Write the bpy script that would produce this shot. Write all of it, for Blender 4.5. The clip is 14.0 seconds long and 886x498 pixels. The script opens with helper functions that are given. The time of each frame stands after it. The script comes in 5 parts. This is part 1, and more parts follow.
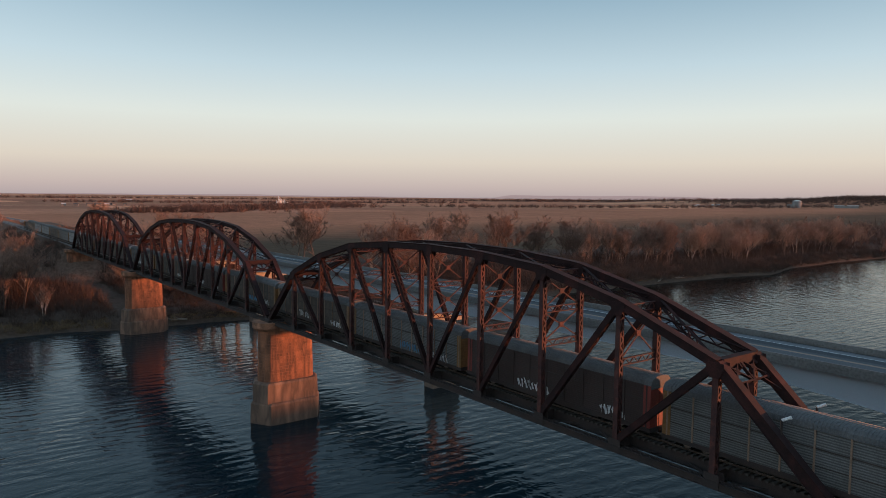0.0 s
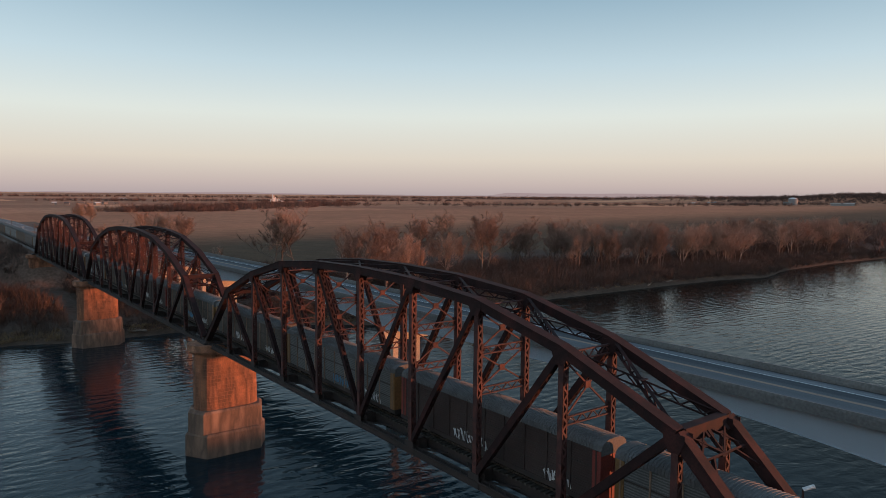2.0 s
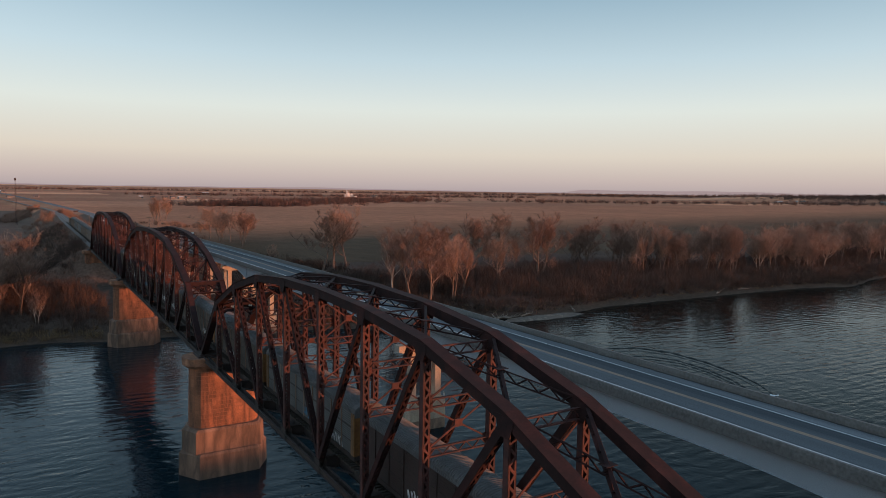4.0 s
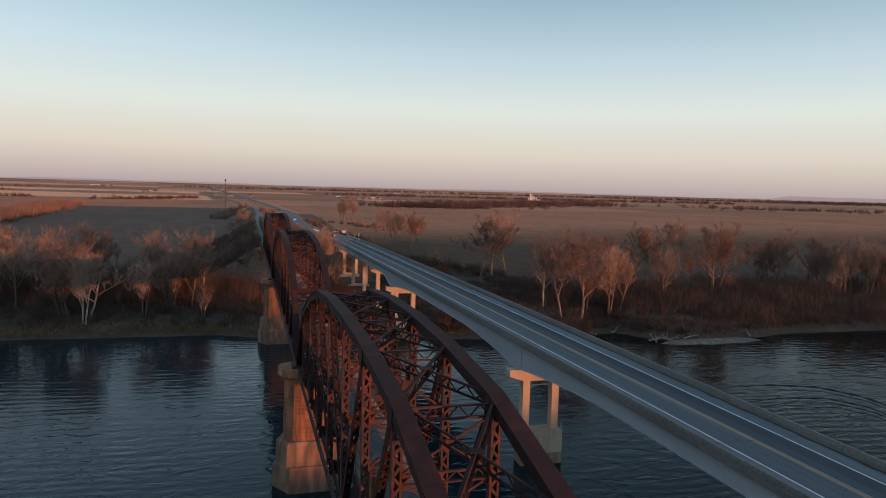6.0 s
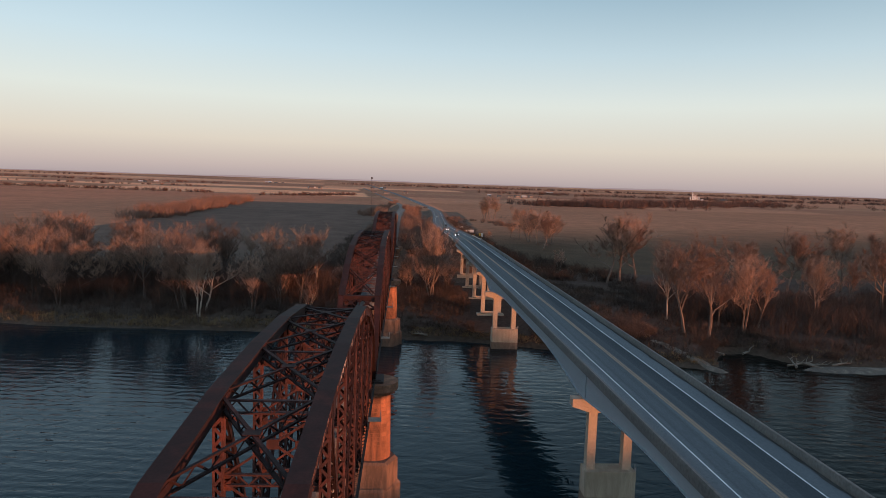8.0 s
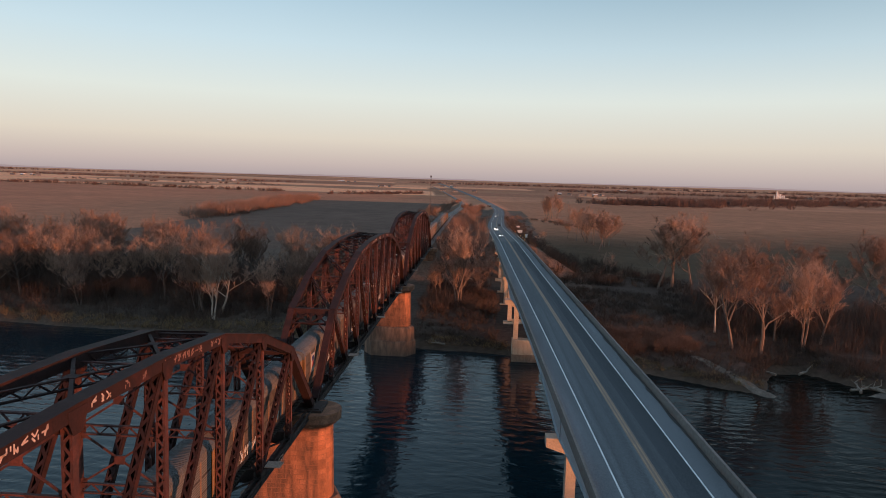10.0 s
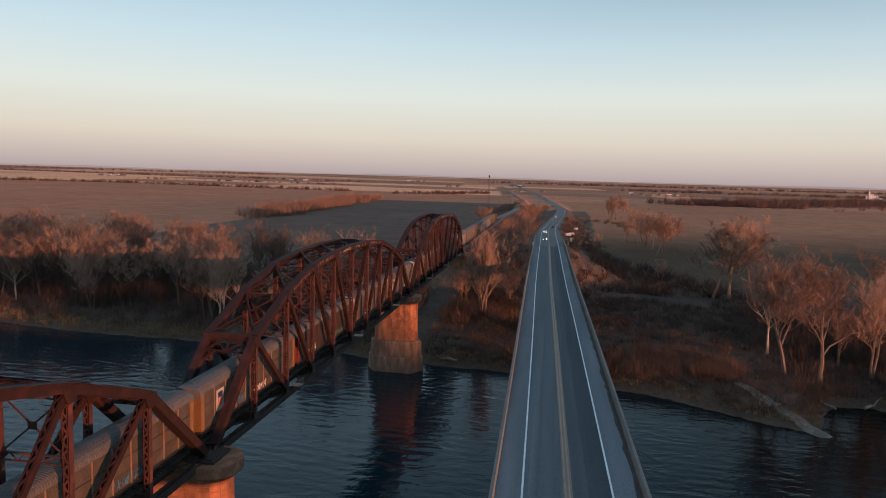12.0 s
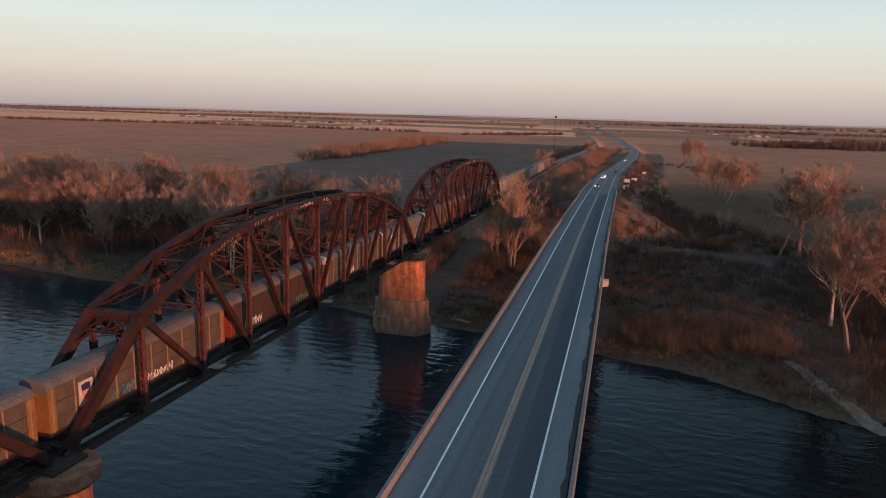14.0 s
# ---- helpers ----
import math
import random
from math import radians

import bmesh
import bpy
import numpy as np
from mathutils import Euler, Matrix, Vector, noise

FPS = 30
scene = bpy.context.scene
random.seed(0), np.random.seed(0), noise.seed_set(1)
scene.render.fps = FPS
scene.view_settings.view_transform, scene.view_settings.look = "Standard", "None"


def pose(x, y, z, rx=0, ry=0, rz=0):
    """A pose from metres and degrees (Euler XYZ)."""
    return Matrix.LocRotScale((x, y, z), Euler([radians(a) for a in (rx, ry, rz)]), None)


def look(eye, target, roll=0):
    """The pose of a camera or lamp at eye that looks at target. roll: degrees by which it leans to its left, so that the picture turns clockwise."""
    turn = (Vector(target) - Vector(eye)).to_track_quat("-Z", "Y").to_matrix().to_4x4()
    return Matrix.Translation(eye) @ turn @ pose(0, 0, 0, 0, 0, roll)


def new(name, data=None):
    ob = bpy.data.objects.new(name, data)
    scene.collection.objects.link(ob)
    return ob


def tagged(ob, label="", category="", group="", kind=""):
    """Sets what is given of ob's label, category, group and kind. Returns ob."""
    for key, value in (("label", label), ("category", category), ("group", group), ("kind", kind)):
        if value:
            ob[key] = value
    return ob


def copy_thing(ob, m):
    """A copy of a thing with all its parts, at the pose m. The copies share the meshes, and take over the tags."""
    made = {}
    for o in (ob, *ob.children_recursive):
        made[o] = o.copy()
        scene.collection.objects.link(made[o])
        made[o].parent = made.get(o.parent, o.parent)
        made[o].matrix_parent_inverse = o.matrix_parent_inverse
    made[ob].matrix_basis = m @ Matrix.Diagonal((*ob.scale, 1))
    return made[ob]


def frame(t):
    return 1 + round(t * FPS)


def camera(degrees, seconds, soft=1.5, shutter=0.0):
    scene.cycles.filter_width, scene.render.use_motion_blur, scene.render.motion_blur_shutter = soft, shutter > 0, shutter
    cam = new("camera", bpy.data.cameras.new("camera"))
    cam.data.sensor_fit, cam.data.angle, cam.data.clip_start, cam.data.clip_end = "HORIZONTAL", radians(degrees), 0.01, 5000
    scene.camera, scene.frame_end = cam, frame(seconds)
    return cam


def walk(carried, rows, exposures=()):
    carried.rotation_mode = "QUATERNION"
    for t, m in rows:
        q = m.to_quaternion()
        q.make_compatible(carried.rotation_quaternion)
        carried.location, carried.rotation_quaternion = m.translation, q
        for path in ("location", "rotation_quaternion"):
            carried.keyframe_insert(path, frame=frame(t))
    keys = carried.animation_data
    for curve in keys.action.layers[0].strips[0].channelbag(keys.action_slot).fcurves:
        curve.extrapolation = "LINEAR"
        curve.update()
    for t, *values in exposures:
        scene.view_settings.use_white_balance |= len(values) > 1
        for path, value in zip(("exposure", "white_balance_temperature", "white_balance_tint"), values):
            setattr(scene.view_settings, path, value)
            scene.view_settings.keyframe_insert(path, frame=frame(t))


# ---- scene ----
cam = camera(65.6, 14.0, soft=0.55)
ROWS = [  # seconds, place, turn
    (0.0, -54.71, -120.85, 42.12, 85.72, -0.63, -37.39),
    (0.5, -51.93, -119.36, 42.72, 85.68, -0.63, -37.52),
    (1.0, -48.81, -117.98, 43.24, 85.65, -0.58, -37.65),
    (1.5, -45.30, -116.66, 43.70, 85.60, -0.57, -37.74),
    (2.0, -41.68, -115.54, 44.07, 85.52, -0.55, -37.64),
    (4.5, -23.00, -110.59, 45.94, 85.07, -1.12, -28.39),
    (5.0, -19.11, -109.48, 46.29, 85.06, -1.27, -24.86),
    (5.5, -15.41, -108.38, 46.59, 85.04, -1.39, -20.94),
    (6.0, -11.11, -106.71, 46.69, 85.02, -1.64, -16.00),
    (6.5, -6.61, -104.85, 46.80, 84.97, -1.79, -11.68),
    (7.0, -2.17, -102.85, 46.97, 84.79, -1.90, -8.35),
    (7.5, 2.32, -100.29, 47.17, 84.62, -1.89, -5.59),
    (8.0, 6.74, -97.44, 47.45, 84.46, -1.91, -3.04),
    (10.5, 26.41, -78.52, 47.91, 84.06, -1.75, 4.77),
    (11.0, 30.06, -74.02, 48.08, 84.00, -1.76, 6.68),
    (11.5, 33.60, -69.40, 48.27, 83.96, -1.71, 7.94),
    (12.0, 36.91, -64.43, 48.48, 83.93, -1.64, 9.13),
    (12.5, 40.07, -59.37, 48.61, 83.97, -1.55, 10.31),
    (13.0, 43.11, -54.27, 48.67, 82.81, -1.39, 11.53),
    (13.5, 45.86, -48.98, 48.84, 80.75, -1.42, 13.26),
    (14.0, 48.40, -43.94, 49.10, 78.91, -1.50, 15.51),
]
walk(cam, [(t, pose(x, y, z, rx, ry, rz)) for t, x, y, z, rx, ry, rz in ROWS])

# ---- light ----
SUN_UP, SUN_OFF = 2.3, 52.0          # degrees over the horizon, degrees from the bridge's axis towards +x
to_sun = Vector((math.sin(radians(SUN_OFF)) * math.cos(radians(SUN_UP)), -math.cos(radians(SUN_OFF)) * math.cos(radians(SUN_UP)), math.sin(radians(SUN_UP))))
sun = new("sun", bpy.data.lights.new("sun", "SUN"))
sun.data.energy, sun.data.angle, sun.data.color = 5.0, radians(0.7), (1.0, 0.37, 0.175)
sun.matrix_world = look((0, 0, 0), -to_sun)

world = bpy.data.worlds.new("world")
scene.world = world
world.use_nodes = True
wn, wl = world.node_tree.nodes, world.node_tree.links
wn.clear()
w_out, w_bg, w_sky = wn.new("ShaderNodeOutputWorld"), wn.new("ShaderNodeBackground"), wn.new("ShaderNodeTexSky")
w_sky.sky_type, w_sky.sun_disc = "NISHITA", False
w_sky.sun_elevation, w_sky.sun_rotation = radians(SUN_UP), radians(180 - SUN_OFF)
w_tc, w_sep, w_ramp, w_add = wn.new("ShaderNodeTexCoord"), wn.new("ShaderNodeSeparateXYZ"), wn.new("ShaderNodeValToRGB"), wn.new("ShaderNodeMix")
w_add.data_type, w_add.blend_type = "RGBA", "ADD"
w_mul = wn.new("ShaderNodeMix")
w_mul.data_type, w_mul.blend_type = "RGBA", "MULTIPLY"
wl.new(w_tc.outputs["Generated"], w_sep.inputs[0])
wl.new(w_sep.outputs["Z"], w_ramp.inputs[0])
SKY = [(0.0, (0.43, 0.36, 0.37)), (0.015, (0.52, 0.435, 0.42)), (0.05, (0.67, 0.605, 0.53)), (0.11, (0.69, 0.73, 0.69)),
       (0.18, (0.545, 0.68, 0.745)), (0.27, (0.36, 0.53, 0.65)), (0.42, (0.33, 0.50, 0.64)), (1.0, (0.16, 0.27, 0.42))]
while len(w_ramp.color_ramp.elements) < len(SKY):
    w_ramp.color_ramp.elements.new(0.5)
for e, (p, c) in zip(w_ramp.color_ramp.elements, SKY):
    e.position, e.color = p, (*c, 1)
w_mul.inputs[0].default_value = 1.0
w_mul.inputs["B"].default_value = (0.02, 0.022, 0.03, 1)
wl.new(w_sky.outputs[0], w_mul.inputs["A"])
w_add.inputs[0].default_value = 1.0
wl.new(w_ramp.outputs[0], w_add.inputs["A"])
wl.new(w_mul.outputs["Result"], w_add.inputs["B"])
# the band of sky at right angles to the sun is the darkest
w_dot, w_side, w_high, w_both, w_dim = wn.new("ShaderNodeVectorMath"), wn.new("ShaderNodeMapRange"), wn.new("ShaderNodeMapRange"), wn.new("ShaderNodeMath"), wn.new("ShaderNodeMix")
w_dot.operation, w_both.operation = "DOT_PRODUCT", "MULTIPLY"
w_dot.inputs[1].default_value = (math.sin(radians(52)), math.cos(radians(52)), 0)
wl.new(w_tc.outputs["Generated"], w_dot.inputs[0])
wl.new(w_dot.outputs["Value"], w_side.inputs[0])
w_side.inputs[1].default_value, w_side.inputs[2].default_value, w_side.inputs[4].default_value = 0.35, 0.85, 0.95
wl.new(w_sep.outputs["Z"], w_high.inputs[0])
w_high.inputs[1].default_value, w_high.inputs[2].default_value = 0.12, 0.72
wl.new(w_side.outputs[0], w_both.inputs[0])
wl.new(w_high.outputs[0], w_both.inputs[1])
w_dim.data_type, w_dim.blend_type = "RGBA", "MULTIPLY"
w_dim.inputs["B"].default_value = (0.14, 0.18, 0.20, 1)
wl.new(w_both.outputs[0], w_dim.inputs[0])
wl.new(w_add.outputs["Result"], w_dim.inputs["A"])
wl.new(w_dim.outputs["Result"], w_bg.inputs[0])
w_bg.inputs[1].default_value = 1.0
wl.new(w_bg.outputs[0], w_out.inputs[0])
scene.view_settings.exposure = 0.05


# ---- materials ----
def material(name, base, rough=0.8, metal=0.0, tones=(), scale=1.0, fine=12.0, bump=0.15, reach=0.05, streak=None, spec=0.5, rand=0.0, bands=0.0, still=False, stripe=(0.82, 1.14)):
    """A surface with two scales of variation: tones blended by broad noise, grain by fine noise, relief from both. streak: per-axis stretch; still: broad noise laid out in the place, across pieces."""
    m = bpy.data.materials.new(name)
    m.use_nodes = True
    n, l = m.node_tree.nodes, m.node_tree.links
    b = n["Principled BSDF"]
    b.inputs["Roughness"].default_value, b.inputs["Metallic"].default_value = rough, metal
    b.inputs["Specular IOR Level"].default_value = spec
    tc = n.new("ShaderNodeTexCoord")
    mp = n.new("ShaderNodeMapping")
    if streak:
        mp.inputs["Scale"].default_value = streak
    l.new(n.new("ShaderNodeNewGeometry").outputs["Position"] if still else tc.outputs["Object"], mp.inputs[0])
    big, small = n.new("ShaderNodeTexNoise"), n.new("ShaderNodeTexNoise")
    big.inputs["Scale"].default_value, big.inputs["Detail"].default_value = scale, 5
    small.inputs["Scale"].default_value, small.inputs["Detail"].default_value = fine, 3
    l.new(mp.outputs[0], big.inputs[0])
    l.new(tc.outputs["Object"], small.inputs[0])
    ramp = n.new("ShaderNodeValToRGB")
    cols = [base, *tones]
    while len(ramp.color_ramp.elements) < len(cols):
        ramp.color_ramp.elements.new(0.5)
    for i, (e, c) in enumerate(zip(ramp.color_ramp.elements, cols)):
        e.position, e.color = (0.32 + 0.36 * i / max(1, len(cols) - 1)), (*c, 1)
    if len(cols) == 1:
        ramp.color_ramp.elements[1].color = (*[v * 0.8 for v in base], 1)
        ramp.color_ramp.elements[1].position = 0.7
    l.new(big.outputs[0], ramp.inputs[0])
    vary = n.new("ShaderNodeMapRange")
    vary.inputs[1].default_value, vary.inputs[2].default_value, vary.inputs[3].default_value, vary.inputs[4].default_value = 0.3, 0.7, 0.75, 1.2
    l.new(small.outputs[0], vary.inputs[0])
    mix = n.new("ShaderNodeMix")
    mix.data_type, mix.blend_type = "RGBA", "MULTIPLY"
    mix.inputs[0].default_value = 1.0
    l.new(ramp.outputs[0], mix.inputs["A"])
    l.new(vary.outputs[0], mix.inputs["B"])
    last = mix.outputs["Result"]
    if rand:
        info, rr, mx = n.new("ShaderNodeObjectInfo"), n.new("ShaderNodeMapRange"), n.new("ShaderNodeMix")
        rr.inputs[3].default_value, rr.inputs[4].default_value = 1 - rand, 1 + rand
        mx.data_type, mx.blend_type = "RGBA", "MULTIPLY"
        mx.inputs[0].default_value = 1.0
        l.new(info.outputs["Random"], rr.inputs[0])
        l.new(last, mx.inputs["A"])
        l.new(rr.outputs[0], mx.inputs["B"])
        last = mx.outputs["Result"]
    if bands:
        wv, wr, wx = n.new("ShaderNodeTexWave"), n.new("ShaderNodeMapRange"), n.new("ShaderNodeMix")
        wv.bands_direction = "Z"
        wv.inputs["Scale"].default_value = bands
        wr.inputs[3].default_value, wr.inputs[4].default_value = stripe
        wx.data_type, wx.blend_type = "RGBA", "MULTIPLY"
        wx.inputs[0].default_value = 1.0
        l.new(tc.outputs["Object"], wv.inputs[0])
        l.new(wv.outputs[1], wr.inputs[0])
        l.new(last, wx.inputs["A"])
        l.new(wr.outputs[0], wx.inputs["B"])
        last = wx.outputs["Result"]
    l.new(last, b.inputs["Base Color"])
    if bump:
        bp, add = n.new("ShaderNodeBump"), n.new("ShaderNodeMath")
        add.operation = "ADD"
        l.new(big.outputs[0], add.inputs[0])
        l.new(small.outputs[0], add.inputs[1])
        bp.inputs["Strength"].default_value, bp.inputs["Distance"].default_value = bump, reach
        l.new(add.outputs[0], bp.inputs["Height"])
        l.new(bp.outputs[0], b.inputs["Normal"])
    return m


def glow(name, color, power):
    m = bpy.data.materials.new(name)
    m.use_nodes = True
    b = m.node_tree.nodes["Principled BSDF"]
    b.inputs["Base Color"].default_value = (0, 0, 0, 1)
    b.inputs["Specular IOR Level"].default_value = 0.0
    b.inputs["Emission Color"].default_value, b.inputs["Emission Strength"].default_value = (*color, 1), power
    return m


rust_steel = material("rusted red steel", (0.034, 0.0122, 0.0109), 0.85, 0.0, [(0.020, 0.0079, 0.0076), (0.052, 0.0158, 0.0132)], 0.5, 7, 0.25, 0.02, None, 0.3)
# lighter than the chords' steel: low sun on the lattice is put into its colour
lit_lattice_steel = material("rusted lattice steel", (0.086, 0.025, 0.0195), 0.8, 0.0, [(0.047, 0.0165, 0.0145), (0.125, 0.036, 0.026)], 0.7, 9, 0.2, 0.02)
bare_mark = material("flaked pale paint", (0.27, 0.15, 0.12), 0.8, 0.0, [(0.15, 0.07, 0.055)], 2.5, 14, 0.2, 0.01)
chalk_mark = material("chalky white paint", (0.60, 0.48, 0.42), 0.8, 0.0, [(0.42, 0.31, 0.26)], 2.5, 14, 0.2, 0.01)
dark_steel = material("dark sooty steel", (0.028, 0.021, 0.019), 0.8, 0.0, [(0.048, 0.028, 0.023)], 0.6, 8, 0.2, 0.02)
rail_steel = material("worn rail steel", (0.20, 0.17, 0.15), 0.35, 0.8, [(0.12, 0.08, 0.06)], 2, 20, 0.05, 0.01)
tie_wood = material("weathered tie timber", (0.045, 0.037, 0.031), 0.9, 0.0, [(0.065, 0.053, 0.044)], 1.5, 20, 0.3, 0.02)
ballast = material("grey ballast stone", (0.20, 0.175, 0.155), 0.95, 0.0, [(0.13, 0.11, 0.10)], 0.8, 30, 0.5, 0.05)
pier_stone = material("warm sandstone block", (0.42, 0.165, 0.087), 0.9, 0.0, [(0.30, 0.125, 0.068), (0.145, 0.07, 0.044), (0.37, 0.15, 0.08)], 0.55, 6, 0.35, 0.03, (1, 1, 0.3), 0.3, 0.17, 0, True)
pier_mortar = material("weathered stone core", (0.29, 0.125, 0.072), 0.95, 0.0, [(0.21, 0.095, 0.056)], 0.5, 8, 0.3, 0.03)
pier_footing = material("pale stained footing stone", (0.25, 0.145, 0.097), 0.9, 0.0, [(0.115, 0.072, 0.052), (0.30, 0.175, 0.118)], 0.5, 7, 0.25, 0.03, (1, 1, 0.25), 0.5, 0, 0, True)
pier_coping = material("stained sandstone coping", (0.36, 0.16, 0.092), 0.9, 0.0, [(0.20, 0.10, 0.062), (0.44, 0.21, 0.125)], 0.6, 6, 0.3, 0.03, None, 0.3)
concrete = material("weathered bridge concrete", (0.52, 0.44, 0.345), 0.85, 0.0, [(0.42, 0.35, 0.275)], 0.35, 6, 0.15, 0.02, (1, 1, 0.3))
parapet_mat = material("buff parapet concrete", (0.175, 0.166, 0.154), 0.85, 0.0, [(0.138, 0.131, 0.122)], 0.3, 3, 0.03, 0.02, (1, 0.4, 1))
deck_mat = material("grooved concrete road deck", (0.185, 0.192, 0.203), 0.85, 0.0, [(0.15, 0.156, 0.165), (0.215, 0.222, 0.234)], 0.25, 9, 0.1, 0.01, (1, 0.06, 1), 0.08)
lane_mat = material("tyre-worn driving lane", (0.112, 0.118, 0.127), 0.9, 0.0, [(0.092, 0.097, 0.104), (0.135, 0.142, 0.152)], 0.35, 9, 0.1, 0.01, (1.6, 0.03, 1), 0.08)
worn_mat = material("paler worn driving lane", (0.14, 0.147, 0.157), 0.85, 0.0, [(0.115, 0.121, 0.129), (0.165, 0.173, 0.184)], 0.35, 9, 0.1, 0.01, (1.6, 0.03, 1), 0.08)
oily_mat = material("oil-darkened wheel path", (0.088, 0.093, 0.101), 0.9, 0.0, [(0.071, 0.076, 0.083), (0.105, 0.111, 0.12)], 0.35, 9, 0.1, 0.01, (1.6, 0.03, 1), 0.08)
stain_mat = material("oily centre stain", (0.27, 0.19, 0.145), 0.8, 0.0, [(0.20, 0.15, 0.12)], 0.3, 8, 0.1, 0.01, (1, 0.1, 1))
pipe_mat = material("weathered galvanised pipe", (0.42, 0.33, 0.27), 0.6, 0.0, [(0.30, 0.22, 0.17)], 2, 12, 0.05, 0.005)
grit_mat = material("road grit along the kerb", (0.06, 0.055, 0.05), 0.95, 0.0, [(0.04, 0.037, 0.034)], 0.8, 10, 0.2, 0.01)
asphalt_mat = material("grey road asphalt", (0.12, 0.12, 0.125), 0.85, 0.0, [(0.085, 0.085, 0.09)], 0.12, 6, 0.1, 0.01, (1, 0.1, 1))
white_line = material("white road paint", (0.86, 0.85, 0.82), 0.6, 0.0, [(0.66, 0.66, 0.65)], 0.8, 12, 0.05, 0.004)
yellow_line = material("faded yellow road paint", (0.42, 0.27, 0.17), 0.8, 0.0, [(0.30, 0.20, 0.14)], 0.5, 12, 0.05, 0.004)
girder_mat = material("pale grey girder paint", (0.41, 0.44, 0.465), 0.7, 0.0, [(0.36, 0.388, 0.41)], 0.2, 24, 0, 0.01, (1, 0.25, 0.8), 0.3)
bark = material("grey brown bark", (0.215, 0.15, 0.117), 0.95, 0.0, [(0.135, 0.095, 0.074)], 1.2, 9, 0.4, 0.05, (1, 1, 0.3))
# darker than bark, for the wood beside the railway
dark_bark = material("dark damp bark", (0.135, 0.097, 0.079), 0.95, 0.0, [(0.085, 0.062, 0.052)], 1.2, 9, 0.4, 0.05, (1, 1, 0.3))
pale_bark = material("white peeling bark", (0.52, 0.42, 0.34), 0.85, 0.0, [(0.28, 0.22, 0.175)], 0.8, 6, 0.2, 0.03, (1, 1, 0.4))
twig = material("bare red-brown twigs", (0.315, 0.187, 0.138), 0.95, 0.0, [(0.22, 0.132, 0.10)], 0.5, 5, 0, 0.05, None, 0.2, 0.2)
twig_pale = material("bare straw twigs", (0.40, 0.255, 0.188), 0.95, 0.0, [(0.30, 0.19, 0.14)], 0.5, 5, 0, 0.05, None, 0.2, 0.2)
brush_mat = material("dead brush stems", (0.12, 0.08, 0.064), 1.0, 0.0, [(0.08, 0.057, 0.047), (0.155, 0.098, 0.076)], 0.07, 3, 0, 0.05, None, 0.1)
# brush a tone darker: shade inside the wood is put into its colour
shaded_brush_mat = material("dark damp brush stems", (0.11, 0.073, 0.059), 1.0, 0.0, [(0.078, 0.054, 0.045), (0.14, 0.089, 0.069)], 0.07, 3, 0, 0.05, None, 0.1)
low_brush_mat = material("dead weeds and low brush", (0.11, 0.073, 0.056), 1.0, 0.0, [(0.065, 0.046, 0.037), (0.145, 0.093, 0.068)], 0.08, 3, 0, 0.05, None, 0.1)
red_brush_mat = material("russet brush stems", (0.15, 0.10, 0.078), 1.0, 0.0, [(0.10, 0.068, 0.055)], 0.2, 3, 0, 0.05, None, 0.1)
straw_mat = material("dead straw grass", (0.27, 0.18, 0.10), 1.0, 0.0, [(0.16, 0.11, 0.068)], 0.15, 4, 0, 0.05, None, 0.1)
wood_mat = material("bleached driftwood", (0.27, 0.215, 0.17), 0.9, 0.0, [(0.18, 0.14, 0.11)], 1.0, 10, 0.3, 0.02)
pole_mat = material("utility pole timber", (0.16, 0.12, 0.095), 0.9, 0.0, [(0.11, 0.085, 0.07)], 1, 14, 0.3, 0.01)
rock_mat = material("pale rip-rap gravel", (0.20, 0.15, 0.115), 0.95, 0.0, [(0.14, 0.107, 0.083), (0.25, 0.19, 0.148)], 0.5, 4, 0.5, 0.1)
white_metal = material("white painted sheet metal", (0.72, 0.69, 0.66), 0.5, 0.0, [(0.58, 0.55, 0.52)], 0.5, 6, 0.05, 0.01)
silo_mat = material("pale grain silo concrete", (0.74, 0.70, 0.67), 0.7, 0.0, [(0.62, 0.58, 0.55)], 0.1, 2, 0.05, 0.02)
roof_mat = material("dark shingle roof", (0.09, 0.075, 0.07), 0.9, 0.0, [(0.13, 0.10, 0.09)], 0.6, 6, 0.2, 0.02)
house_mat = material("farm siding paint", (0.26, 0.225, 0.205), 0.7, 0.0, [(0.18, 0.16, 0.145)], 0.2, 3, 0.05, 0.01)
house_pale = material("pale weathered wall panels", (0.30, 0.285, 0.275), 0.8, 0.0, [(0.23, 0.22, 0.21)], 0.1, 2, 0.05, 0.02)
tyre_mat = material("black rubber", (0.02, 0.02, 0.02), 0.85)
glass_dark = material("dark window glass", (0.02, 0.024, 0.028), 0.08, 0.0, (), 1, 12, 0)
orange_mat = material("orange traffic plastic", (0.75, 0.24, 0.03), 0.6)
yellow_mat = material("yellow equipment paint", (0.72, 0.42, 0.05), 0.5)
head_lamp = glow("headlamp", (1.0, 0.93, 0.8), 14)
far_twig = material("distant bare woods", (0.17, 0.10, 0.08), 1.0, 0.0, [(0.11, 0.068, 0.057)], 0.01, 0.2, 0, 0.05, None, 0.1)


foam_mat = material("river foam", (0.75, 0.77, 0.78), 0.7)


